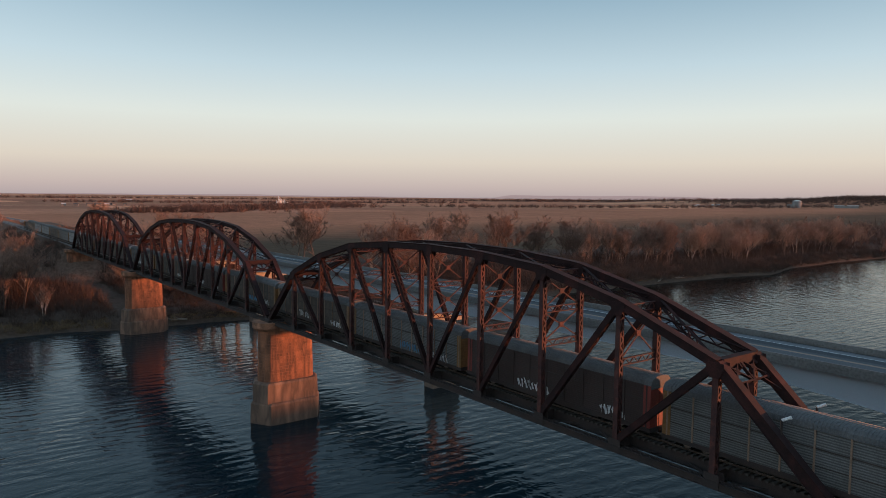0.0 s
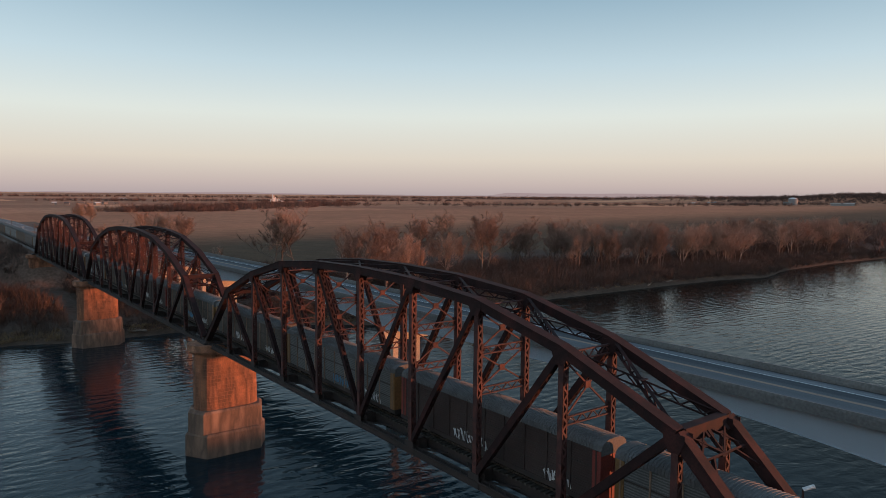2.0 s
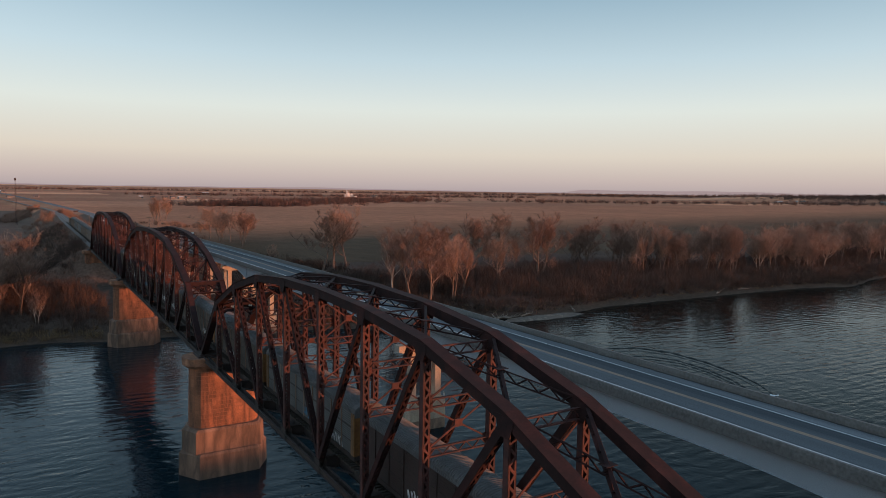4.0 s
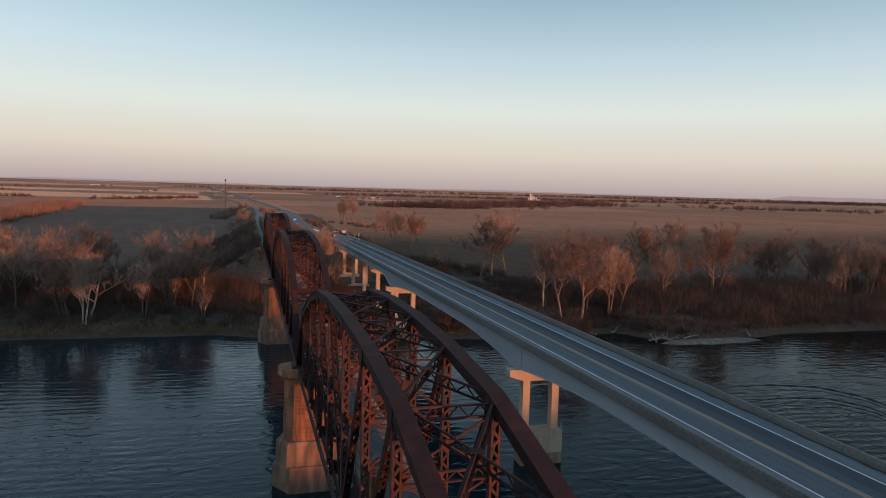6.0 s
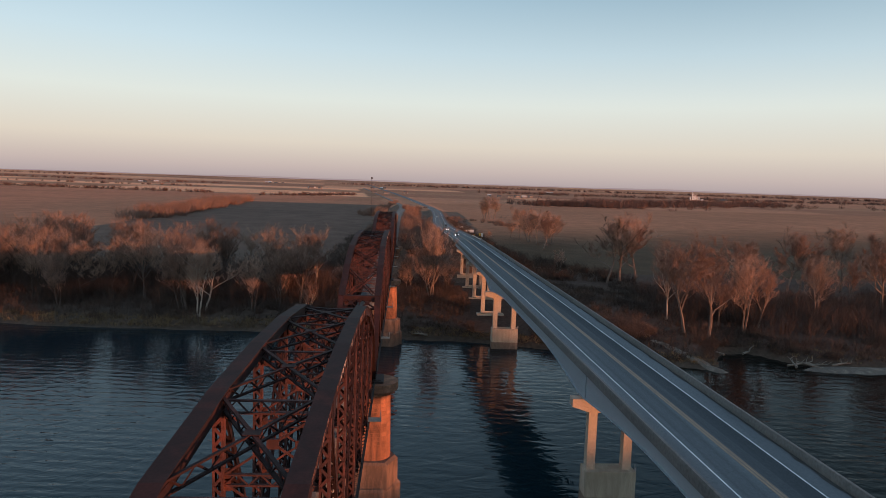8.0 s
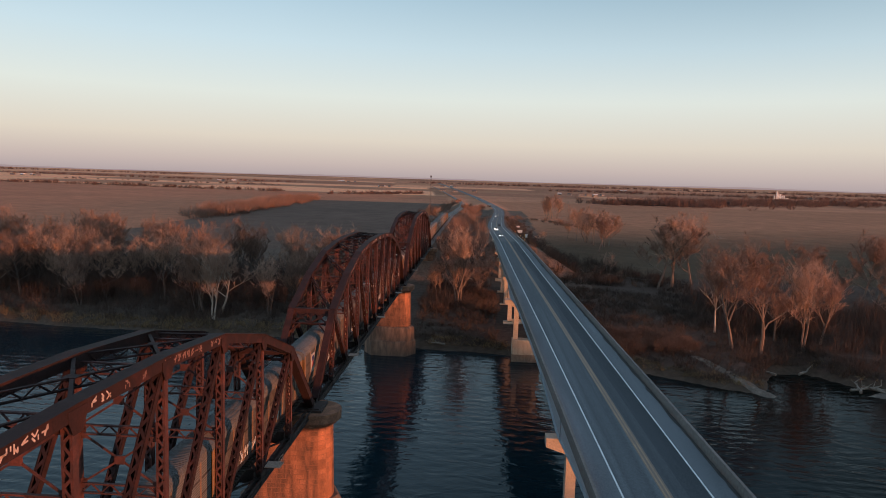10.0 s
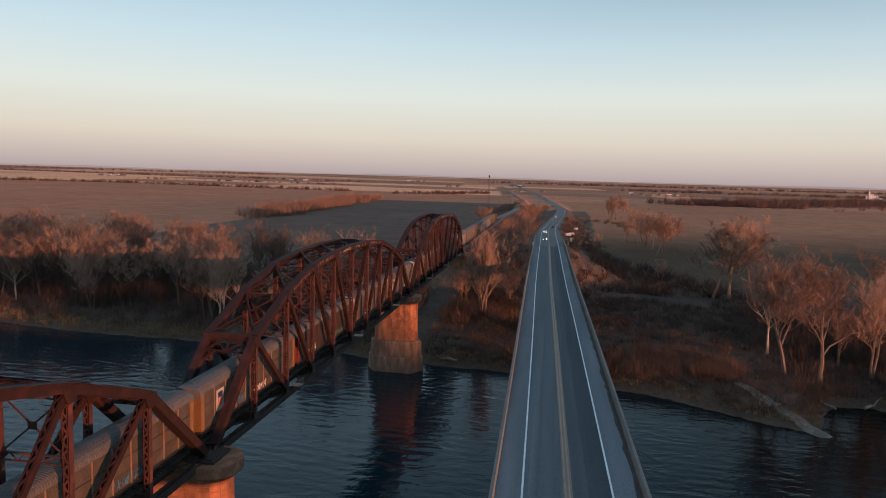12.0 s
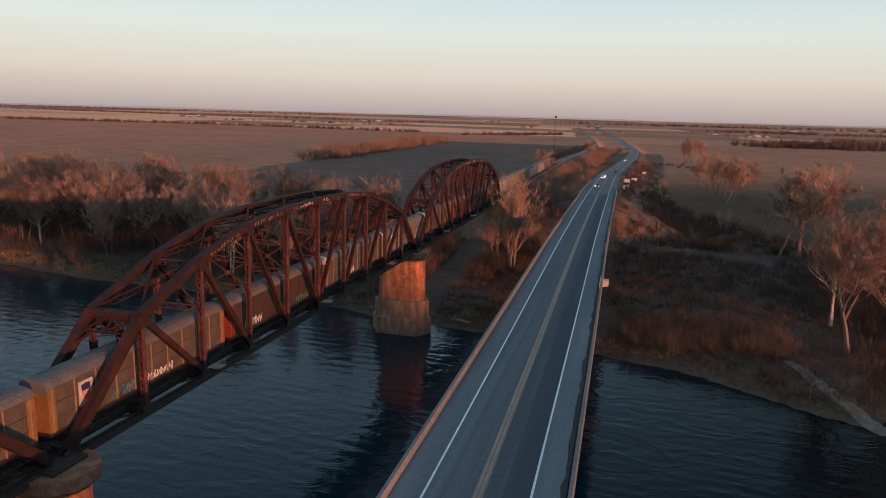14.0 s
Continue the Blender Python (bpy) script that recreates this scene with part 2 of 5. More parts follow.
def water_material():
    m = bpy.data.materials.new("river water")
    m.use_nodes = True
    n, l = m.node_tree.nodes, m.node_tree.links
    b = n["Principled BSDF"]
    b.inputs["Roughness"].default_value = 0.09
    tc, mp = n.new("ShaderNodeTexCoord"), n.new("ShaderNodeMapping")
    mp.inputs["Rotation"].default_value = (0, 0, radians(8))
    mp.inputs["Scale"].default_value = (0.6, 1.0, 1.0)
    l.new(tc.outputs["Object"], mp.inputs[0])
    swell, chop, calm, tint = [n.new("ShaderNodeTexNoise") for _ in range(4)]
    ripple_ = n.new("ShaderNodeTexWave")
    ripple_.bands_direction = "Y"
    for key, value in (("Scale", 0.11), ("Distortion", 9.0), ("Detail", 2.0), ("Detail Scale", 0.35)):
        ripple_.inputs[key].default_value = value
    for node, size, detail, twist in ((swell, 0.22, 3, 1.2), (chop, 0.6, 2, 0.9), (calm, 0.016, 3, 0.6), (tint, 0.03, 4, 0)):
        node.inputs["Scale"].default_value, node.inputs["Detail"].default_value, node.inputs["Distortion"].default_value = size, detail, twist
    for node in (swell, chop, ripple_):
        l.new(mp.outputs[0], node.inputs[0])
    for node in (calm, tint):
        l.new(tc.outputs["Object"], node.inputs[0])

    def mul_add(a, k, c=None):
        x = n.new("ShaderNodeMath")
        x.operation = "MULTIPLY_ADD"
        l.new(a, x.inputs[0])
        if isinstance(k, float):
            x.inputs[1].default_value = k
        else:
            l.new(k, x.inputs[1])
        if c is None:
            x.inputs[2].default_value = 0.0
        else:
            l.new(c, x.inputs[2])
        return x.outputs[0]

    patch = n.new("ShaderNodeMapRange")
    patch.inputs[1].default_value, patch.inputs[2].default_value, patch.inputs[3].default_value, patch.inputs[4].default_value = 0.42, 0.62, 0.28, 1.0
    l.new(calm.outputs[0], patch.inputs[0])
    rough_part = mul_add(ripple_.outputs[1], 0.11, mul_add(chop.outputs[0], 0.27))
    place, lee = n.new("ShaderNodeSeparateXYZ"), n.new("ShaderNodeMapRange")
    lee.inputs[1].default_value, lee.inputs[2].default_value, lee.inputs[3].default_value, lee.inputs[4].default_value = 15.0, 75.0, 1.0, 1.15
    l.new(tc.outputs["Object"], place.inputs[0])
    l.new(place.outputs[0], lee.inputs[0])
    rough_part = mul_add(rough_part, lee.outputs[0])
    height = mul_add(rough_part, patch.outputs[0], mul_add(mul_add(swell.outputs[0], 0.5), lee.outputs[0]))
    bp = n.new("ShaderNodeBump")
    bp.inputs["Strength"].default_value, bp.inputs["Distance"].default_value = 1.0, 0.32
    l.new(height, bp.inputs["Height"])
    l.new(bp.outputs[0], b.inputs["Normal"])
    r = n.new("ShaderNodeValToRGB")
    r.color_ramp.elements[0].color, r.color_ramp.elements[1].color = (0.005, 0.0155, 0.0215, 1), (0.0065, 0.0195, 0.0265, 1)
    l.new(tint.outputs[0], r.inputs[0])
    # IOR falls towards +x, standing in for the dimmer sky reflection there
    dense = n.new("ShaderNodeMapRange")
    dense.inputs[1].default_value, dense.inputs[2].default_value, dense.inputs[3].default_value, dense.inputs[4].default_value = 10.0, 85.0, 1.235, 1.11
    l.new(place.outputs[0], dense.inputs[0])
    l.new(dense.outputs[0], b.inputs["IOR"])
    # browner water towards +x, with its dimness also put into the base colour
    silt, brown_dim = n.new("ShaderNodeMapRange"), n.new("ShaderNodeMix")
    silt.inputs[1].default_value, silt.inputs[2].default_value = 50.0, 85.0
    brown_dim.data_type = "RGBA"
    brown_dim.inputs["B"].default_value = (0.0065, 0.0075, 0.0065, 1)
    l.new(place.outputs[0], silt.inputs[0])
    l.new(silt.outputs[0], brown_dim.inputs[0])
    l.new(r.outputs[0], brown_dim.inputs["A"])
    l.new(brown_dim.outputs["Result"], b.inputs["Base Color"])
    return m


def soil_material():
    m = bpy.data.materials.new("soil, stubble and dead grass")
    m.use_nodes = True
    n, l = m.node_tree.nodes, m.node_tree.links
    b = n["Principled BSDF"]
    b.inputs["Roughness"].default_value, b.inputs["Specular IOR Level"].default_value = 1.0, 0.1
    at, tc = n.new("ShaderNodeAttribute"), n.new("ShaderNodeTexCoord")
    at.attribute_name = "soil"
    last = at.outputs["Color"]
    for size, detail, lo, hi in ((0.006, 4, 0.9, 1.1), (0.06, 5, 0.84, 1.16), (0.9, 3, 0.75, 1.25)):
        t, r, x = n.new("ShaderNodeTexNoise"), n.new("ShaderNodeMapRange"), n.new("ShaderNodeMix")
        t.inputs["Scale"].default_value, t.inputs["Detail"].default_value = size, detail
        r.inputs[1].default_value, r.inputs[2].default_value, r.inputs[3].default_value, r.inputs[4].default_value = 0.3, 0.7, lo, hi
        x.data_type, x.blend_type = "RGBA", "MULTIPLY"
        x.inputs[0].default_value = 1.0
        l.new(tc.outputs["Object"], t.inputs[0])
        l.new(t.outputs[0], r.inputs[0])
        l.new(last, x.inputs["A"])
        l.new(r.outputs[0], x.inputs["B"])
        last = x.outputs["Result"]
    l.new(last, b.inputs["Base Color"])
    t, bp = n.new("ShaderNodeTexNoise"), n.new("ShaderNodeBump")
    t.inputs["Scale"].default_value, t.inputs["Detail"].default_value = 0.7, 6
    bp.inputs["Strength"].default_value, bp.inputs["Distance"].default_value = 0.22, 0.3
    l.new(tc.outputs["Object"], t.inputs[0])
    l.new(t.outputs[0], bp.inputs["Height"])
    l.new(bp.outputs[0], b.inputs["Normal"])
    return m


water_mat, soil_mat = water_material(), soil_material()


# ---- mesh tools ----
class Shape:
    """Collects boxes, bars, tubes and prisms into one mesh."""

    def __init__(self):
        self.v, self.f = [], []

    def add(self, verts, faces):
        k = len(self.v)
        self.v.extend([tuple(p) for p in verts])
        self.f.extend([tuple(i + k for i in f) for f in faces])
        return self

    def box(self, x0, x1, y0, y1, z0, z1, m=None):
        p = [Vector((x, y, z)) for z in (z0, z1) for y in (y0, y1) for x in (x0, x1)]
        if m:
            p = [m @ q for q in p]
        return self.add(p, [(0, 2, 3, 1), (4, 5, 7, 6), (0, 1, 5, 4), (2, 6, 7, 3), (0, 4, 6, 2), (1, 3, 7, 5)])

    def bar(self, a, b, w, d, side=(1, 0, 0), shift=0.0):
        """A box from a to b, w wide along side and d deep across it; shift moves it across."""
        a, b, side = Vector(a), Vector(b), Vector(side)
        ax = (b - a).normalized()
        side = (side - ax * side.dot(ax)).normalized()
        up = ax.cross(side) * -1
        p = [e + side * (sx * w / 2) + up * (sz * d / 2 + shift) for e in (a, b) for sz in (-1, 1) for sx in (-1, 1)]
        return self.add(p, [(0, 1, 3, 2), (4, 6, 7, 5), (0, 4, 5, 1), (2, 3, 7, 6), (0, 2, 6, 4), (1, 5, 7, 3)])

    def laced(self, a, b, w, d, side=(1, 0, 0), plate=0.05, pitch=0.6, bar=0.09, both=True):
        """Two flanged plates with zigzag lacing across both open faces."""
        a, b, side = Vector(a), Vector(b), Vector(side)
        ax = (b - a).normalized()
        side = (side - ax * side.dot(ax)).normalized()
        up = ax.cross(side) * -1
        for s in (-1, 1):
            o = side * (s * (w / 2 - plate / 2))
            self.bar(a + o, b + o, plate, d, side)
            for u in (-1, 1):
                q = side * (s * (w / 2 - 0.07)) + up * (u * (d / 2 - 0.012))
                self.bar(a + q, b + q, 0.14, 0.024, side)
        count = max(2, round((b - a).length / pitch))
        for u in ((-1, 1) if both else (1,)):
            for i in range(count):
                s = 1 if i % 2 else -1
                p, q = a.lerp(b, i / count), a.lerp(b, (i + 1) / count)
                e, o = up * (u * d / 2), side * (w / 2 - 0.06)
                self.bar(p + e + o * s, q + e - o * s, bar, 0.02, ax.cross(up))
        return self

    def tube(self, pts, radii, n=5):
        rings = []
        for i, p in enumerate(pts):
            ax = (Vector(pts[min(i + 1, len(pts) - 1)]) - Vector(pts[max(i - 1, 0)])).normalized()
            s = ax.cross(Vector((0.3, 1, 0.2))).normalized()
            u = ax.cross(s)
            rings.append([Vector(p) + (s * math.cos(2 * math.pi * j / n) + u * math.sin(2 * math.pi * j / n)) * radii[i] for j in range(n)])
        f = []
        for i in range(len(pts) - 1):
            f += [(i * n + j, i * n + (j + 1) % n, (i + 1) * n + (j + 1) % n, (i + 1) * n + j) for j in range(n)]
        f += [tuple(range(n))[::-1], tuple((len(pts) - 1) * n + j for j in range(n))]
        return self.add([q for r in rings for q in r], f)

    def prism(self, outline, z0, z1, grow=1.0):
        """A closed outline in plan, raised from z0 to z1; grow scales the upper one."""
        n = len(outline)
        v = [(x, y, z0) for x, y in outline] + [(x * grow, y * grow, z1) for x, y in outline]
        return self.add(v, [tuple(range(n))[::-1], tuple(range(n, 2 * n))] + [(i, (i + 1) % n, n + (i + 1) % n, n + i) for i in range(n)])

    def data(self, name, mat, smooth=False):
        me = bpy.data.meshes.new(name)
        me.from_pydata(self.v, [], self.f)
        me.materials.append(mat)
        if smooth:
            me.polygons.foreach_set("use_smooth", [True] * len(me.polygons))
        me.update()
        return me


def part(name, shape, mat, parent=None, label="", m=None, smooth=False):
    ob = new(name, shape if isinstance(shape, bpy.types.Mesh) else shape.data(name, mat, smooth))
    if parent:
        ob.parent = parent
    if m is not None:
        ob.matrix_basis = m
    return tagged(ob, label)


def thing(name, label, category, m=None, group="", kind=""):
    ob = new(name)
    if m is not None:
        ob.matrix_basis = m
    return tagged(ob, label, category, group, kind)


# ---- plan ----
SPAN, PANEL, HALF = 101.5, 9.95, 2.87
RAIL = 20.0
TOPS = [19.45, 28.8, 32.5, 34.8, 35.6, 35.8, 35.6, 34.8, 32.5, 28.8, 19.45]
LOW = 19.45
SHORE = [(-4900, 260), (-900, 170), (-400, 138), (-140, 121), (-96, 114), (-45, 113), (-20, 112.5), (-6, 107), (10, 106), (28, 104), (45, 98.5), (56, 95.5),
         (66, 91), (73, 86.5), (81, 81), (88, 78), (91.5, 78), (94, 84), (97, 92), (101, 96), (110, 96), (116, 87), (125, 80.5), (137, 78.5), (150, 82),
         (171, 87), (200, 87), (240, 86), (300, 84), (335, 76), (380, 88), (460, 92), (600, 84), (1200, 60), (4900, -200)]
ROAD = [(-330, 45.0, 21.3), (-100, 40.4, 21.5), (-45, 39.8, 21.6), (0, 39.2, 21.6), (40, 38.6, 21.6), (70, 38.1, 21.6), (110, 37.4, 21.5), (160, 36.8, 21.2), (225, 36.2, 20.6), (300, 35.4, 18.6), (380, 35.0, 16.0),
        (450, 36.2, 13.6), (520, 38.2, 11.6), (600, 41.0, 10.2), (690, 44.5, 9.0), (800, 48.0, 8.0), (900, 48.5, 7.4), (1000, 45, 7.0), (1150, 36, 6.9), (1450, 14, 8.2), (2000, -36, 11.4), (2500, -85, 14.2), (3500, -200, 25.0)]
TRACK = [(-330, 0, 20), (450, 0, 20.0), (560, 2, 18.8), (700, 3, 17.2), (850, 0, 15.0), (1100, -14, 12.0), (1500, -48, 11.0), (2000, -95, 12.0), (2500, -150, 14.8), (3500, -290, 25.5)]


def along(table, y, column):
    return np.interp(y, [r[0] for r in table], [r[column] for r in table])


def ripple(x, y, size, seed):
    return (np.sin(x / size * 1.3 + seed) * np.cos(y / size * 1.1 - seed * 2) + 0.6 * np.sin((x + y) / size * 2.3 + seed * 3) + 0.4 * np.cos((x - 1.7 * y) / size * 3.7 + seed)) / 2


def ground_height(x, y):
    x, y = np.asarray(x, float), np.asarray(y, float)
    inland = y - np.interp(x, [p[0] for p in SHORE], [p[1] for p in SHORE]) + 0.8 * ripple(x, y, 5, 1)
    spit = np.exp(-(((x - 85) / 14) ** 2)) * (y < 100)
    h = np.interp(inland, [-60, -12, 0, 2, 5, 14, 40, 5000], [-4, -2.2, -0.1, 0.9, 1.8, 3.6, 5.2, 5.4])
    h = h * (1 - 0.25 * spit) + np.where(inland > 2, 0.35 * ripple(x, y, 9, 2) + 0.15 * ripple(x, y, 2.7, 5), 0)
    near = -178 + 4 * ripple(x, y, 40, 3) - y
    h = np.maximum(h, np.interp(near, [-12, 0, 3, 12, 60, 110, 400], [-2.5, -0.1, 1.5, 5, 12, 18, 19]) + np.where(near > 20, 1.2 * ripple(x, y, 45, 8), 0))
    h = h + np.interp(np.hypot(x, y), [1100, 2500, 4900], [0, 8, 34]) * (y > 0)
    bearing = np.degrees(np.arctan2(y, x))
    h = h + 38 * np.exp(-(((np.hypot(x, y) - 3750) / 420) ** 2)) * np.interp(bearing, [-12, 4, 18, 21, 23.5, 26.5, 33, 38], [0, 0.9, 1, 0.92, 0.6, 0.42, 0.3, 0])
    tx, tz = along(TRACK, y, 1), along(TRACK, y, 2)
    bank = tz - 0.75 - np.maximum(0, np.abs(x - tx) - 3.6) / 1.7 - np.maximum(0, 207 - y) / 1.3 * (y > -100) 
    bank = np.where((y > -100) | (y < -190), bank, -9)
    rx, rz = along(ROAD, y, 1), along(ROAD, y, 2)
    fill = rz - 0.12 - np.maximum(0, np.abs(x - rx) - 8.5) / 1.7 - np.maximum(0, 224 - y) / 1.4 * (y > -100)
    fill = np.where((y > -100) | (y < -190), fill, -9)
    h = np.maximum(h, np.maximum(bank, fill) + 0.12 * ripple(x, y, 6, 4) * (np.abs(x - rx) > 9) * (np.abs(x - tx) > 4.5))
    return h


# ---- ground, river ----
xs = np.concatenate([-np.geomspace(4900, 420, 34), np.linspace(-400, -150, 42), np.arange(-146, 330, 2.6), np.linspace(334, 620, 50), np.geomspace(640, 4900, 34)])
ys = np.concatenate([-np.geomspace(4900, 330, 16), np.linspace(-310, -150, 36), np.linspace(-140, 68, 12), np.arange(70, 262, 2.2), np.linspace(265, 760, 70), np.geomspace(775, 4900, 60)])
gx, gy = np.meshgrid(xs, ys)
gz = ground_height(gx, gy)


def pick(seed, a, b):
    return np.modf(np.abs(np.sin(a * 127.1 + b * 311.7 + seed) * 43758.5453))[0]


def soil_colour(x, y, z):
    rx, tx = along(ROAD, y, 1), along(TRACK, y, 1)
    c = np.zeros((*x.shape, 3))
    fx, fy = np.floor((x + 0.12 * y) / 520), np.floor((y + 60 * np.sin(x / 900)) / 270)
    r = pick(1.3, fx, fy)[..., None]
    earth, brown, tan, green = np.array((0.37, 0.155, 0.09)), np.array((0.52, 0.215, 0.12)), np.array((0.76, 0.335, 0.185)), np.array((0.42, 0.185, 0.105))
    c[:] = np.where(r < 0.35, earth, np.where(r < 0.68, brown, np.where(r < 0.9, tan, green)))
    near_right = ((x > rx + 20) & (y < 1250))[..., None]
    c = np.where(near_right, np.array((0.43, 0.175, 0.096)), c)
    far_left = ((x < tx - 30) & (y > 1500) & (y < 2500))[..., None]
    c = np.where(far_left & (r < 0.72), np.array((0.95, 0.40, 0.215)), c)
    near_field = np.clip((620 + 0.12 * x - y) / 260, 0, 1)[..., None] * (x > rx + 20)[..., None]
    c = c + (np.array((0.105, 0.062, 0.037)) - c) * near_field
    near_left = ((x < tx - 12) & (y < 1490))[..., None]
    grazed = ((x > -238 - 0.07 * (y - 560)) & (y < 1080))[..., None]
    ploughed = np.where((y < 300)[..., None], np.array((0.15, 0.095, 0.07)), np.where(grazed, np.array((0.16, 0.092, 0.068)), np.array((0.50, 0.18, 0.098))))
    c = np.where(near_left, ploughed, c)
    wood = ((y < 235) & (y > 60))[..., None]
    c = np.where(wood, np.array((0.095, 0.066, 0.051)), c)
    brushy = ((y < 235) & (y > 60) & (x > 10))[..., None]
    c = np.where(brushy, np.array((0.09, 0.056, 0.043)), c)
    verge = ((np.minimum(np.abs(x - rx), np.abs(x - tx)) < 34) & (y > 190) & (y < 900))[..., None]
    c = np.where(verge, np.array((0.15, 0.094, 0.069)), c)
    mud = ((z < 1.6) & (y > 30) & (y < 160))[..., None]
    c = np.where(mud, np.array((0.085, 0.056, 0.04)), c)
    silt = ((z < 0.3) & (y > 30) & (y < 160))[..., None]
    c = np.where(silt, np.array((0.10, 0.07, 0.052)), c)
    return c


nx, ny = len(xs), len(ys)
verts = np.stack([gx, gy, gz], -1).reshape(-1, 3)
grid = np.arange(nx * ny).reshape(ny, nx)
quads = np.stack([grid[:-1, :-1], grid[:-1, 1:], grid[1:, 1:], grid[1:, :-1]], -1).reshape(-1, 4)
me = bpy.data.meshes.new("ground")
me.from_pydata(verts.tolist(), [], quads.tolist())
me.polygons.foreach_set("use_smooth", [True] * len(me.polygons))
col = me.color_attributes.new("soil", "FLOAT_COLOR", "POINT")
rgba = np.ones((nx * ny, 4), np.float32)
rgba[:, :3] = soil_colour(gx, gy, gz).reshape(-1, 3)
col.data.foreach_set("color", rgba.ravel())
me.materials.append(soil_mat)
tagged(new("ground", me), "brown winter floodplain with fields, banks and low far hills", "ground", kind="structure")
part_water = Shape().add([(-4900, -330, 0), (4900, -330, 0), (4900, 300, 0), (-4900, 300, 0)], [(0, 1, 2, 3)])
# the ring glows by itself: pale haze light is put into its emission
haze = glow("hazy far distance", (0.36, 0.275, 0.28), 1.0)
turns = 240
top = [(46 + 3 * math.sin(i * 0.31) + 2 * math.sin(i * 0.83 + 1) + 1.2 * math.sin(i * 2.1) + (16 if 0.02 < (i / turns) < 0.13 else 0)) for i in range(turns)]
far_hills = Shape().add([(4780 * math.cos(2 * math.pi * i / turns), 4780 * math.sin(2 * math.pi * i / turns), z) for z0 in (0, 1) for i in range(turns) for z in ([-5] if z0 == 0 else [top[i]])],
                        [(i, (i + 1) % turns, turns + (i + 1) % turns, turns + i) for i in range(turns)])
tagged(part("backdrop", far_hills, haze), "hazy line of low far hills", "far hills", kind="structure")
wake = Shape()
BOW = [(101, 33), (116, 33), (127, 29), (131.5, 20), (131, 8), (128, -4), (124, -13), (118.5, -21)]
for inset, high, half, end in ((0.0, 0.30, 0.8, 1.0), (3.2, 0.16, 0.6, 0.95), (8.5, 0.26, 0.9, 1.0), (11.5, 0.20, 0.7, 0.97), (14.5, 0.14, 0.6, 0.9)):
    n = 60
    for i in range(n):
        f = i / (n - 1) * end * (len(BOW) - 1)
        x, y = np.interp(f, range(len(BOW)), [q[0] for q in BOW]), np.interp(f, range(len(BOW)), [q[1] for q in BOW])
        g = f / (len(BOW) - 1)
        x, y = x - inset * (0.55 + 0.3 * g), y - inset * (1.35 - 1.25 * g)
        k = high * math.sin(math.pi * min(0.999, 0.02 + 0.9 * i / (n - 1))) ** 0.5 * (0.8 + 0.3 * math.sin(i * 1.7 + inset))
        wake.v += [(x - half, y - 0.4, -0.03), (x, y, k), (x + half, y + 0.4, -0.03)]
        if i:
            b = len(wake.v) - 6
            wake.f += [(b, b + 1, b + 4, b + 3), (b + 1, b + 2, b + 5, b + 4)]
tagged(part("boat_wake", wake, water_mat, smooth=True), "curved wake ripples left on the river", "wake", kind="stuff")
foam, fr = Shape(), random.Random(4)
for i in range(90):
    f = fr.random()
    x, y = 118.8 - 9.5 * f + fr.gauss(0, 0.5), -20.6 - 4.6 * f + 2.2 * math.sin(3 * f) + fr.gauss(0, 0.35)
    w = fr.uniform(0.12, 0.42) * (1 - 0.5 * f)
    turn = fr.uniform(-0.5, 0.5)
    ring = [(x + w * (1.8 * math.cos(a) * math.cos(turn) - 0.6 * math.sin(a) * math.sin(turn)), y + w * (1.8 * math.cos(a) * math.sin(turn) + 0.6 * math.sin(a) * math.cos(turn)), 0.02) for a in (0, 1.05, 2.1, 3.14, 4.2, 5.25)]
    foam.add(ring + [(x, y, 0.10 + 0.3 * w)], [(j, (j + 1) % 6, 6) for j in range(6)])
tagged(part("wake_foam", foam, foam_mat), "small white flecks of foam at the wake's tip", "foam", kind="stuff")
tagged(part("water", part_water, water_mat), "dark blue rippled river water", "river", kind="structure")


# ---- railway bridge ----
def joint(k, side, top=True):
    return Vector((side * HALF, 1 + PANEL * k, TOPS[k] if top else LOW))


def lattice_strut(s, a, b, deep, count, wide=0.22):
    """A shallow truss between a and b, hanging below them."""
    a, b, d = Vector(a), Vector(b), Vector((0, 0, -deep))
    for e in (Vector((0, 0, 0)), d):
        s.bar(a + e, b + e, wide, 0.10, (0, 1, 0))
    for i in range(count):
        p, q = a.lerp(b, i / count), a.lerp(b, (i + 1) / count)
        if i % 2:
            p, q = p, q + d
        else:
            p, q = p + d, q
        s.bar(p, q, 0.10, 0.07, (0, 1, 0))


